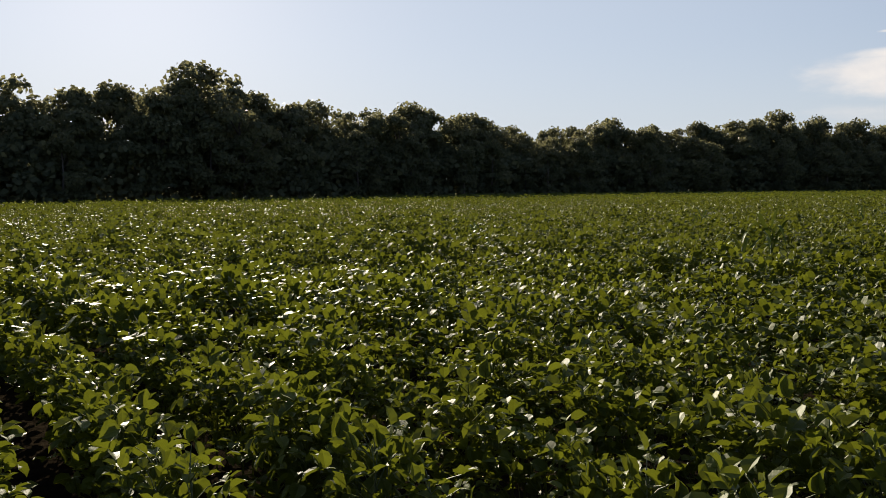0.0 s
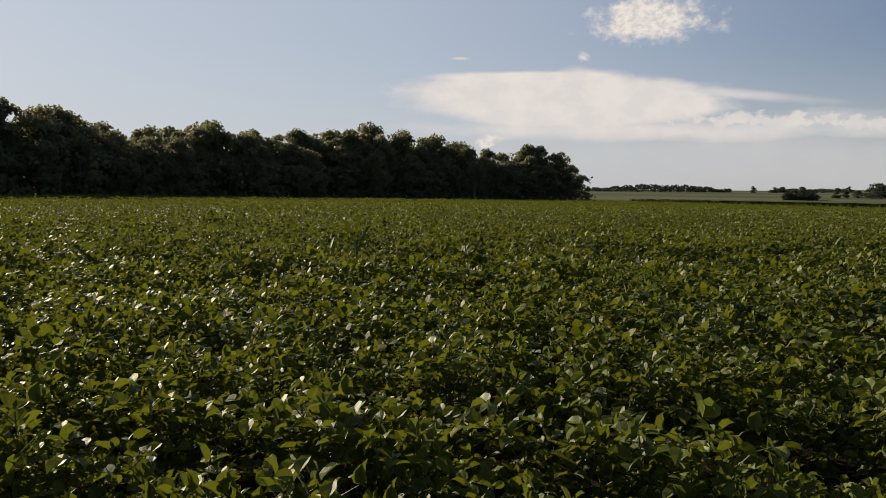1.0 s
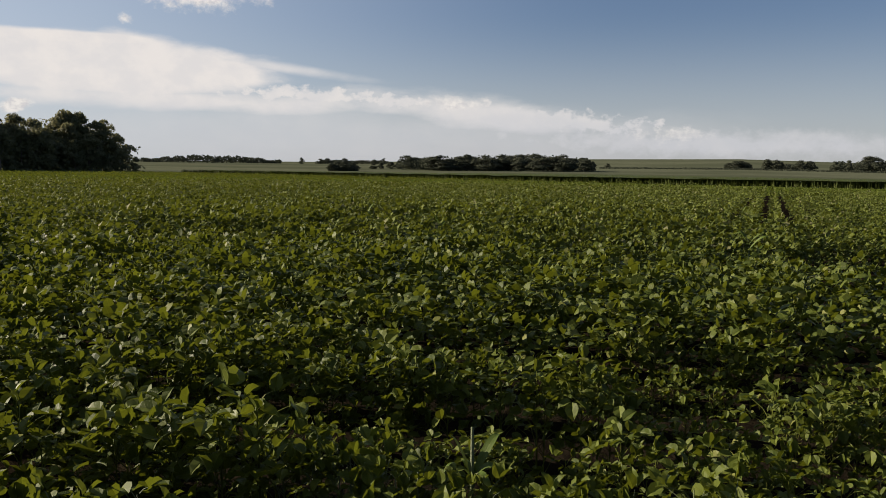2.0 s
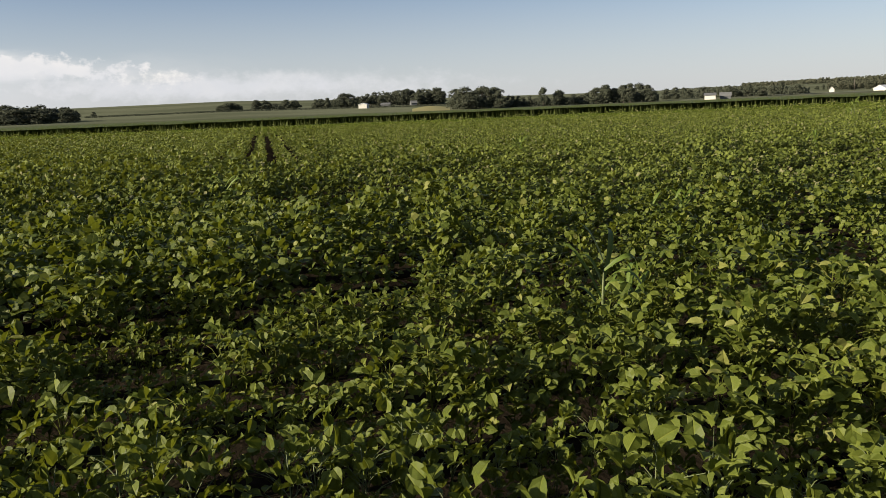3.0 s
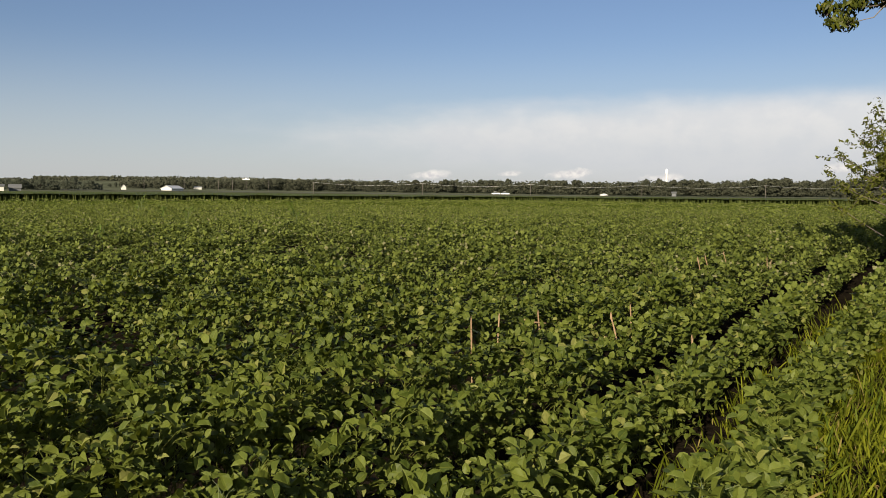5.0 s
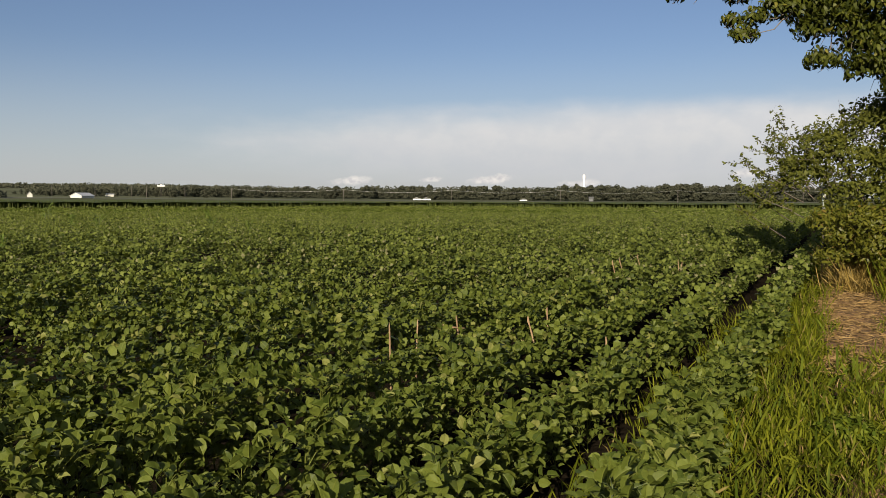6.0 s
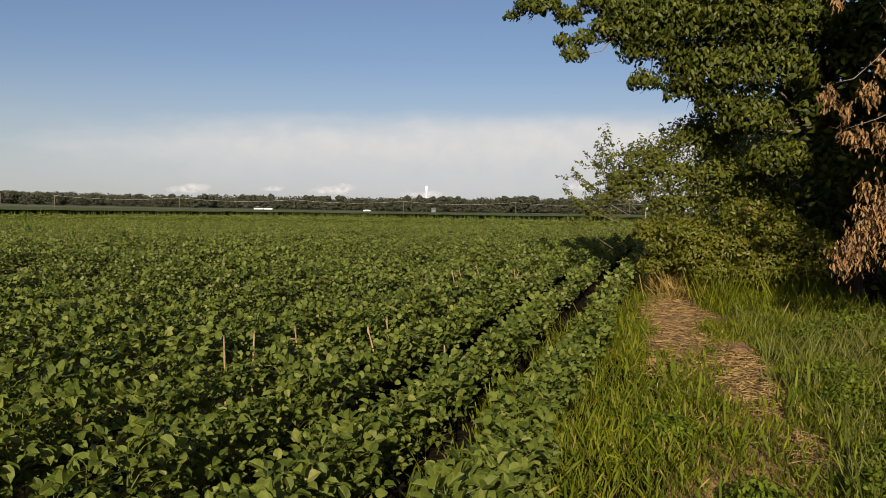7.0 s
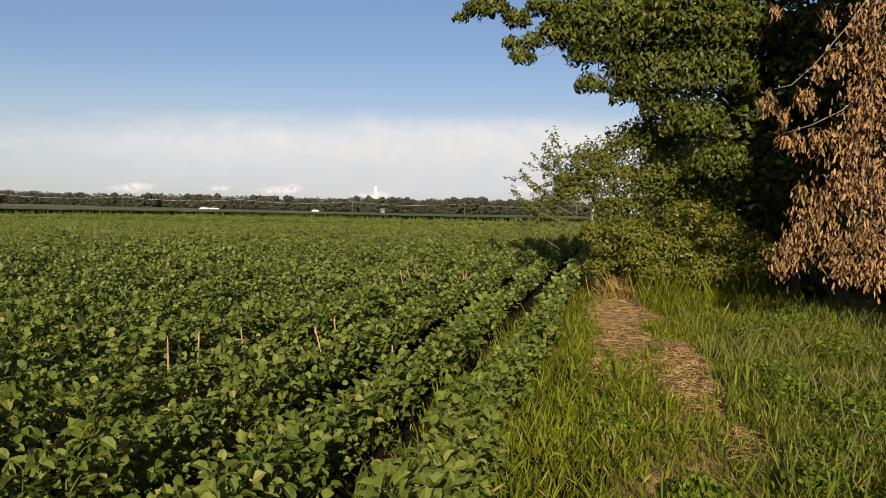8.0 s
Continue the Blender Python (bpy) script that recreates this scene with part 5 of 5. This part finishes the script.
def add_shoots(shrub):
    """Thin forking leafy shoots that rise from the shrub's flank."""
    r = np.random.default_rng(207)
    base = np.array(shrub.matrix_basis.translation)

    def arc(a, c, sag, steps=8):
        q = np.linspace(0, 1, steps + 1)[:, None]
        b = (a + c) / 2 + sag
        return (1 - q) ** 2 * a + 2 * q * (1 - q) * b + q ** 2 * c

    tips = [(1.52, 3.6, 0.9), (1.25, 3.2, 0.7), (2.2, 2.62, 1.1), (1.95, 3.0, 1.0), (2.34, 2.2, 1.2), (1.75, 2.75, 0.9), (0.8, 3.3, 0.4), (2.05, 2.35, 1.0), (1.65, 3.15, 0.8), (2.12, 1.95, 1.2), (1.4, 2.9, 0.7), (0.45, 3.6, 0.1), (1.9, 2.05, 1.0), (1.1, 3.0, 0.5), (1.55, 2.4, 0.8), (2.26, 1.65, 1.3)]
    for x, z, x0 in tips:
        a = np.array((x0, -18.0 + r.normal(0, 0.2), max(0.9, min(z - 0.7, 1.9))))
        c = np.array((x, -17.8 + r.normal(0, 0.3), z))
        lines = [arc(a, c, np.array((r.normal(0.05, 0.1), 0, r.normal(-0.08, 0.1)))) - base]
        for k in range(5):
            start = lines[0][r.integers(2, 8)]
            way = np.array((r.normal(0.12, 0.2), r.normal(0, 0.2), r.normal(0.1, 0.16)))
            lines.append(arc(start, start + way, r.normal(0, 0.03, 3), 4))
        h = Heap()
        for n, line in enumerate(lines):
            h.add(*tube(line, np.linspace(0.009 if n == 0 else 0.004, 0.002, len(line)), 4))
        shoot = part("shoot", h.mesh("shoot", BARK, smooth=True), shrub, "thin forking twig")
        p = []
        for n, line in enumerate(lines):
            k = r.uniform(0.25 if n == 0 else 0.0, 1, 46 if n == 0 else 22) * (len(line) - 1.001)
            i = k.astype(int)
            p.append(line[i] + (line[i + 1] - line[i]) * (k - i)[:, None])
        p = np.concatenate(p)
        way = r.normal(size=p.shape)
        p = p + way * 0.032
        v, f = leaf_cloud(p, way + np.array((0, 0.4, 0.6)), r.uniform(0.055, 0.1, len(p)), r, 3)
        part("foliage", mesh_of("foliage", v, f, SHRUB_LEAF), shoot, "small grey green leaves")


def build_edge_trees():
    crowned("tree", "leafy green tree overhanging the edge of the field", "tree", [((-3.4, -18.4, -0.1), 0.2), ((-3.3, -18.3, 1.5), 0.16), ((-2.8, -18.0, 3.4), 0.13), ((-1.9, -17.6, 5.4), 0.09), ((-1.3, -17.4, 8.0), 0.04)],
            shifted(TREE_CLUMPS + TREE_CLUMPS_UPPER, 1.22), 80000, 0.112, TREE_LEAF, 201, 3, group="field edge trees", reach=29, hang=1.3)
    shrub = crowned("shrub", "grey green shrub with small leaves at the field's edge", "shrub", [((-0.6, -19.0, -0.1), 0.07), ((-0.4, -18.8, 1.0), 0.055), ((0.1, -18.4, 2.0), 0.04), ((0.6, -18.0, 2.8), 0.02)],
            shifted(SHRUB_CLUMPS, 0.93), 15000, 0.085, SHRUB_LEAF, 202, 3, limb=0.02, reach=13)
    add_shoots(shrub)
    crowned("vine_thicket", "yellow green vines and weeds under the shrub", "shrub", [((-1.0, -17.2, -0.1), 0.03), ((-1.0, -17.0, 0.6), 0.02), ((-0.9, -16.8, 1.3), 0.01)],
            shifted(VINE_CLUMPS + [(0.6, -20.2, 1.2, 0.45)], 0.87), 15000, 0.085, VINE_LEAF, 203, 3, limb=0.015, reach=10)
    crowned("tree", "dense shaded tree standing behind the verge", "tree", [((-4.4, -18.8, -0.1), 0.22), ((-4.2, -18.6, 2.0), 0.18), ((-3.9, -18.3, 4.2), 0.12), ((-3.8, -18.2, 7.0), 0.05)],
            SHADE_CLUMPS, 26000, 0.18, TREE_LEAF, 204, 3, group="field edge trees", reach=12)
    # stands out of view; added for the shade it casts
    crowned("tree", "unseen tall leafy tree added beside the verge to shade the hedge", "tree", [((-6.4, -6.6, -0.1), 0.2), ((-6.3, -6.6, 2.4), 0.17), ((-6.0, -6.8, 5.0), 0.13), ((-5.7, -7.0, 9.0), 0.05)],
            UNSEEN_SHADE_CLUMPS, 30000, 0.22, TREE_LEAF, 208, 3, group="field edge trees", reach=10)
    # the hedgerow running on behind them
    r = np.random.default_rng(206)
    n = 22000
    y = r.uniform(-46, -19.5, n)
    x = np.interp(y, [-46, -30, -19], [-1.0, -1.6, -3.0]) - 7.0 * r.random(n) ** 1.3
    z = r.random(n) ** 0.7 * (5.5 + 1.2 * bumps(x, y, 7, 9))
    v, f = leaf_cloud(np.stack([x, y, z], 1), np.tile([0.7, 0.7, 0.5], (n, 1)), r.uniform(0.12, 0.26, n), r)
    tagged(new("hedgerow", mesh_of("hedgerow", v, f, TREE_LEAF)), "overgrown hedgerow running along the field's edge", "hedge", kind="stuff")
    return crowned("tree", "tree at the verge with a hanging dead bough", "tree", [((-4.0, -12.6, -0.1), 0.18), ((-3.85, -12.5, 1.6), 0.15), ((-3.5, -12.25, 3.7), 0.13), ((-3.2, -12.0, 4.96), 0.11), ((-4.1, -12.0, 6.6), 0.07), ((-5.1, -11.6, 8.4), 0.035)],
                   shifted(NEAR_CLUMPS, BACK), 30000, 0.2, TREE_LEAF, 205, 0, group="field edge trees", reach=11, trunk_label="grey bark trunk")


def build_dead_bough(tree):
    """The dead bough: bare grey limbs with curled brown leaves hanging in bunches."""
    r = np.random.default_rng(211)
    base = np.array((-4.0, -12.6, -0.1))
    eye = np.array((0.23, -0.44, 1.65))

    def back(p):
        return eye + (np.array(p) - eye) * BACK

    limbs = [[(-2.5, -9.7, 4.3), (-2.31, -9.4, 4.05), (-2.26, -9.52, 3.55), (-2.35, -9.62, 2.76), (-2.32, -9.69, 2.0)], [(-2.31, -9.4, 4.05), (-2.06, -9.55, 3.64), (-1.78, -9.69, 3.27), (-1.58, -9.76, 3.08), (-1.42, -9.8, 3.05)],
             [(-2.33, -9.59, 3.05), (-2.07, -9.69, 2.8), (-1.82, -9.77, 2.67), (-1.55, -9.83, 2.58)], [(-2.33, -9.68, 2.19), (-2.01, -9.77, 1.96), (-1.7, -9.85, 1.59), (-1.52, -9.87, 1.25)], [(-2.35, -9.66, 2.3), (-2.3, -9.72, 1.7), (-2.1, -9.75, 1.18)]]
    bough = None
    for n, pts in enumerate(limbs):
        v, f = tube(back(pts) - base, np.linspace(0.02 if n == 0 else 0.009, 0.003, len(pts)), 6)
        ob = part("dead_bough" if n == 0 else "dead_limb", mesh_of("dead_limb", v, f, DEAD_WOOD, smooth=True), tree if n == 0 else bough, "bare grey dead limb")
        bough = bough or ob
    bunches = [(-1.37, -9.82, 2.92, 0.11, 26), (-1.53, -9.81, 2.76, 0.09, 14), (-1.72, -9.75, 2.93, 0.12, 24), (-1.85, -9.68, 3.21, 0.1, 16), (-1.96, -9.64, 3.3, 0.12, 22), (-2.04, -9.61, 3.4, 0.11, 18), (-1.88, -9.58, 3.7, 0.1, 14), (-1.65, -9.82, 2.5, 0.12, 26),
               (-1.53, -9.84, 2.53, 0.08, 10), (-1.88, -9.77, 2.52, 0.14, 30), (-1.66, -9.85, 1.35, 0.18, 60), (-1.54, -9.87, 1.2, 0.13, 34), (-1.81, -9.82, 1.59, 0.2, 70), (-1.96, -9.79, 1.84, 0.21, 70)]
    bunches_inner = [(-2.17, -9.73, 2.02, 0.24, 90), (-2.09, -9.76, 1.36, 0.22, 80), (-2.19, -9.69, 2.48, 0.24, 90), (-2.27, -9.63, 2.88, 0.24, 90), (-2.31, -9.56, 3.27, 0.22, 80), (-2.25, -9.5, 3.65, 0.2, 70), (-2.42, -9.66, 2.07, 0.26, 100), (-2.39, -9.68, 1.49, 0.26, 100),
                     (-2.19, -9.72, 1.19, 0.15, 40), (-2.42, -9.66, 1.14, 0.16, 46), (-1.75, -9.83, 1.95, 0.1, 14), (-2.5, -9.6, 2.7, 0.26, 90), (-2.52, -9.55, 3.3, 0.26, 80), (-2.5, -9.5, 3.9, 0.26, 60), (-1.4, -9.7, 3.85, 0.08, 10)]
    for x, y, z, rad, count in bunches + bunches_inner:
        (x, y, z), rad = back((x, y, z)), rad * BACK
        heap = Heap()
        for k in range(int(count * 3.2)):
            o = r.normal(size=3) * rad * np.array([0.46, 0.46, 0.6]) + np.array((x, y, z)) - base
            v, f, _ = strap_leaf(r.uniform(0.07, 0.15), r.uniform(0.009, 0.018), r.uniform(-0.1, 0.5), r.uniform(0.1, 0.7), 4)
            v[:, 2] += 0.25 * np.abs(v[:, 1]) + 0.012 * np.sin(v[:, 0] * 60 + k)
            heap.add(turn_about(turn_about(v, 0, r.normal(1.25, 0.3), 0), r.uniform(0, 6.28), 0, r.normal(0, 0.25)) + o, f)
        for k in range(4):
            o = np.array((x, y, z)) - base
            heap.add(*tube([o + np.array([0.1, 0, 0.12]) * r.normal(1, 0.4, 3), o + r.normal(0, rad * 0.3, 3), o + np.array([r.normal(0, rad * 0.5), r.normal(0, rad * 0.5), -rad * 0.5])], [0.003, 0.002, 0.001], 3))
        tagged(part("dead_foliage", heap.mesh("dead_foliage", DEAD_LEAF), bough, "curled brown dead leaves"), kind="stuff")


build_dead_bough(build_edge_trees())


def build_marker_post():
    top = empty("marker_post", "white-topped marker post half hidden by the shrub", "post")
    v, f = tube([(0, 0, -0.2), (0, 0, 1.5)], [0.02, 0.02], 8)
    part("post", mesh_of("post", v, f, POLE_WOOD), top)
    v, f = tube([(0, 0, 1.5), (0, 0, 1.52), (0, 0, 1.95), (0, 0, 1.97)], [0.02, 0.035, 0.035, 0.025], 10)
    part("cap", mesh_of("cap", v, f, PAINT, smooth=False), top, "white painted cap")
    top.matrix_basis = pose(0.66, -18.6, 0)


build_marker_post()


# ---------------------------------------------------------------- farms and the far road
def joined(name, pieces, mat, parent, label=""):
    h = Heap()
    for v, f in pieces:
        h.add(v, f)
    return part(name, h.mesh(name, mat, smooth=False), parent, label)


def gable_roof(w, d, z, rise, over=0.35, thick=0.2):
    """A pitched roof with its ridge along x."""
    w, y = w / 2 + over, d / 2 + over
    drop = rise * over / (d / 2)
    v = [(sx * w, sy * y, z - drop) for sx in (-1, 1) for sy in (-1, 1)] + [(sx * w, 0, z + rise) for sx in (-1, 1)]
    v += [(a, b, c + thick) for a, b, c in v]
    f = [(0, 4, 5), (0, 5, 2), (1, 3, 5), (1, 5, 4), (6, 8, 11), (6, 11, 10), (7, 10, 11), (7, 11, 9), (0, 2, 8), (0, 8, 6), (1, 7, 9), (1, 9, 3), (0, 6, 10), (0, 10, 4), (4, 10, 7), (4, 7, 1), (2, 5, 11), (2, 11, 8), (5, 3, 9), (5, 9, 11)]
    return np.array(v, float), np.array(f)


def building(name, label, az, rad, w, d, h, rise, wall, roof, turn=0.0, windows=3, big_door=False):
    x, y = polar(az, rad)
    top = empty(name, label, "building", "", "")
    v, f = box_arrays(-w / 2, w / 2, -d / 2, d / 2, -0.5, h)
    ends = []
    for sx in (-1, 1):
        e = np.array([(sx * w / 2, -d / 2, h), (sx * w / 2, d / 2, h), (sx * w / 2, 0, h + rise), (sx * (w / 2 - 0.15), -d / 2, h), (sx * (w / 2 - 0.15), d / 2, h), (sx * (w / 2 - 0.15), 0, h + rise)])
        ends.append((e, np.array([(0, 1, 2), (3, 5, 4), (0, 2, 5), (0, 5, 3), (1, 4, 5), (1, 5, 2)])))
    joined("wall", [(v, f)] + ends, wall, top)
    joined("roof", [gable_roof(w, d, h, rise)], roof, top, "pitched roof")
    for k in range(windows):
        cx = -w / 2 + w * (k + 0.5) / windows
        win = joined("window", [box_arrays(cx - 0.55, cx + 0.55, -d / 2 - 0.06, -d / 2 - 0.01, h * 0.38, h * 0.38 + 1.2)], PAINT, top, "white window frame")
        joined("pane", [box_arrays(cx - 0.45, cx + 0.45, -d / 2 - 0.075, -d / 2 - 0.062, h * 0.38 + 0.1, h * 0.38 + 1.1)], DARK_GLASS, win, "dark glass pane")
    if big_door:
        joined("door", [box_arrays(-1.6, 1.6, -d / 2 - 0.08, -d / 2 - 0.01, 0, min(h - 0.3, 3.0))], GREY_SIDING, top, "grey sliding door")
    top.matrix_basis = Matrix.Translation((x, y, float(land(x, y)))) @ Matrix.Rotation(radians(az + 180 + turn), 4, "Z")
    return top


def build_farms():
    building("shed", "white metal shed beside the farm trees", -96.9, 590, 6.0, 6, 2.6, 1.0, SIDING, METAL_ROOF, 75, 0, False)
    building("house", "low house with a pale roof among trees", -98.4, 615, 6.5, 7, 1.8, 1.2, GREY_SIDING, ROOFING, -5, 3)
    building("house", "grey farmhouse under tall trees", -100.3, 640, 4.5, 7, 2.0, 1.6, GREY_SIDING, ROOFING, 10, 3)
    building("barn", "long white barn with a grey roof beyond the corn", -120.05, 420, 5.0, 7, 2.4, 0.9, SIDING, ROOFING, 0, 0, False)
    building("barn", "grey-roofed barn behind the corn field", -121.0, 428, 5.0, 8, 1.8, 1.5, GREY_SIDING, ROOFING, 0, 0, False)
    building("shed", "small white gabled shed by the road", -127.25, 560, 5.0, 3.0, 1.6, 1.8, SIDING, ROOFING, 90, 0, False)
    building("barn", "white farm building with a shallow pale roof", -130.25, 545, 11.0, 8, 1.3, 1.7, SIDING, METAL_ROOF, 50, 0, False)
    building("shed", "long white trailer home at the tree's edge", -131.85, 610, 5.5, 4, 1.5, 0.3, SIDING, METAL_ROOF, 0, 0, False)
    building("house", "small grey house before the far treeline", -164.1, 600, 3.0, 4, 2.2, 0.9, GREY_SIDING, ROOFING, 0, 1, False)


build_farms()


def build_water_tower():
    x, y = polar(-163.6, 1180)
    top = empty("water_tower", "white water tower standing above the far treeline", "water tower")

    def lathe(profile, sides=28):
        ang = np.linspace(0, 2 * np.pi, sides + 1)
        r, z = np.array(profile).T
        v = np.stack([r[:, None] * np.cos(ang), r[:, None] * np.sin(ang), np.broadcast_to(z[:, None], (len(r), sides + 1))], -1).reshape(-1, 3)
        return v, lattice(len(r) - 1, sides)[:, ::-1]

    v, f = lathe([(3.2, -2), (2.7, 1), (1.9, 5), (1.6, 9), (1.5, 28), (1.6, 31), (1.8, 33)])
    part("column", mesh_of("column", v, f, PAINT, smooth=True), top, "white flared column")
    v, f = lathe([(1.7, 32.5), (2.3, 34), (2.6, 36), (2.65, 37.5), (2.4, 39.3), (1.8, 40.6), (0.9, 41.3), (0.01, 41.5)])
    part("tank", mesh_of("tank", v, f, PAINT, smooth=True), top, "white rounded tank")
    top.matrix_basis = pose(x, y, float(land(x, y)) - 4) @ Matrix.Scale(0.84, 4)


build_water_tower()


def build_road():
    az = np.linspace(-180, -122, 60)
    rad = 520.0
    a = np.radians(az)
    v = []
    for rr in (rad - 4, rad + 4):
        x, y = -np.sin(a) * rr, np.cos(a) * rr
        v.append(np.stack([x, y, land(x, y) + 0.35], 1))
    v = np.stack(v, 0).reshape(-1, 3)
    tagged(new("road", mesh_of("road", v, lattice(1, 59), ASPHALT)), "grey country road beyond the corn", "road", kind="structure")


build_road()


def car_thing(name, label, az, boxy):
    """A road vehicle of about 4.6 m, side on."""
    top = empty(name, label, "car", "vehicles on the road")
    bm = bmesh.new()
    side = [(-2.3, 0.35), (-2.3, 0.85), (-1.4, 0.98), (1.6, 1.0), (2.3, 0.9), (2.35, 0.4)] if not boxy else [(-2.6, 0.4), (-2.6, 1.1), (-1.6, 1.2), (2.6, 1.2), (2.65, 0.45)]
    l, rr = [bm.verts.new((p, -0.9, q)) for p, q in side], [bm.verts.new((p, 0.9, q)) for p, q in side]
    bm.faces.new(l), bm.faces.new(rr[::-1])
    for k in range(len(side)):
        j = (k + 1) % len(side)
        bm.faces.new((l[j], l[k], rr[k], rr[j]))
    bmesh.ops.bevel(bm, geom=bm.edges[:], offset=0.08, segments=2, affect="EDGES")
    bmesh.ops.recalc_face_normals(bm, faces=bm.faces[:])
    me = bpy.data.meshes.new("body")
    bm.to_mesh(me)
    bm.free()
    me.materials.append(PAINT)
    part("body", me, top, "white painted body")
    c0, c1, hh = (-1.3, 1.5, 1.48) if not boxy else (-1.4, 0.5, 1.95)
    v, f = box_arrays(c0, c1, -0.8, 0.8, 0.95, hh)
    v[4:, 0] *= 0.72
    v[4:, 1] *= 0.85
    part("cabin", mesh_of("cabin", v, f, DARK_GLASS, smooth=False), top, "dark glass cabin")
    v, f = box_arrays(c0 * 0.72, c1 * 0.72, -0.68, 0.68, hh, hh + 0.06)
    part("cabin_roof", mesh_of("cabin_roof", v, f, PAINT, smooth=False), top, "white roof")
    for sx in (-1.45, 1.45):
        for sy in (-0.85, 0.85):
            v, f = tube([(sx, sy - 0.1, 0.33), (sx, sy + 0.1, 0.33)], [0.33, 0.33], 16)
            wheel = part("wheel", mesh_of("wheel", v, f, RUBBER), top, "black tyre")
            v, f = tube([(sx, sy - 0.11, 0.33), (sx, sy + 0.11, 0.33)], [0.19, 0.19], 12)
            part("rim", mesh_of("rim", v, f, METAL_ROOF), wheel, "grey rim")
    x, y = polar(az, 520)
    top.matrix_basis = Matrix.Translation((x, y, float(land(x, y)) + 0.36)) @ Matrix.Rotation(radians(az), 4, "Z")


car_thing("car", "white car on the far road", -159.47, False)
car_thing("van", "white pickup on the far road", -152.1, True)
car_thing("van", "white van following on the far road", -152.75, True)


def build_poles():
    spots = []
    for n, az in enumerate((-139.5, -147.0, -154.5, -162.0, -169.8, -177.5, -185.0)):
        x, y = polar(az, 430 - 10 * n)
        top = empty("utility_pole", "slim wooden utility pole carrying one cable", "utility pole", "utility poles")
        z, h = float(land(x, y)), 6.6
        v, f = tube([(0, 0, -0.3), (0, 0, h)], [0.13, 0.09], 8)
        part("pole", mesh_of("pole", v, f, POLE_WOOD), top)
        v, f = box_arrays(-0.6, 0.6, -0.05, 0.05, h - 0.5, h - 0.38)
        part("crossarm", mesh_of("crossarm", v, f, POLE_WOOD, smooth=False), top)
        top.matrix_basis = Matrix.Translation((x, y, z)) @ Matrix.Rotation(radians(az), 4, "Z")
        spots.append(np.array((x, y, z + h - 0.2)))
    for a, b in zip(spots, spots[1:]):
        q = np.linspace(0, 1, 14)[:, None]
        pts = a + (b - a) * q
        pts[:, 2] -= 4 * 1.3 * (q * (1 - q))[:, 0]
        tagged(new("overhead_cable", mesh_of("overhead_cable", *tube(pts, 0.035, 5, False), WIRE)), "pale overhead cable sagging between the poles", "cable", "overhead cables")
    x, y = polar(-135.0, 620)
    top = empty("roadside_sign", "tall pole with a white sign above the trees", "sign")
    z = float(land(x, y))
    v, f = tube([(0, 0, -0.5), (0, 0, 9.0)], [0.22, 0.16], 8)
    part("pole", mesh_of("pole", v, f, POLE_WOOD), top)
    joined("sign_board", [box_arrays(-2.6, 2.6, -0.15, 0.15, 7.4, 8.2), box_arrays(-0.5, 0.5, -0.15, 0.15, 8.2, 9.0)], PAINT, top, "plain white sign board")
    top.matrix_basis = Matrix.Translation((x, y, z)) @ Matrix.Rotation(radians(-135.0), 4, "Z")
    for az in (-128.5, -131.0, -133.2, -134.1, -136.5):
        x, y = polar(az, 560)
        top = empty("utility_pole", "slim bare utility pole by the road", "utility pole", "utility poles")
        v, f = tube([(0, 0, -0.3), (0, 0, 7.5)], [0.16, 0.1], 8)
        part("pole", mesh_of("pole", v, f, POLE_WOOD), top)
        top.matrix_basis = pose(x, y, float(land(x, y)))


build_poles()


def build_bank():
    """The dry grass bank in front of the farm trees."""
    na, nr = 24, 8
    A, R = np.meshgrid(np.radians(np.linspace(-102.8, -100.2, na + 1)), np.linspace(422, 520, nr + 1), indexing="ij")
    x, y = -np.sin(A) * R, np.cos(A) * R
    z = land(x, y) + 0.05 + 1.4 * np.sin(np.pi * np.linspace(0, 1, na + 1))[:, None] * np.linspace(0, 1, nr + 1)[None]
    tagged(new("dry_grass_bank", mesh_of("dry_grass_bank", np.stack([x, y, z], -1).reshape(-1, 3), lattice(na, nr)[:, ::-1], BANK_GRASS, smooth=True)), "sunlit bank of dry golden grass", "bank", kind="structure")


build_bank()
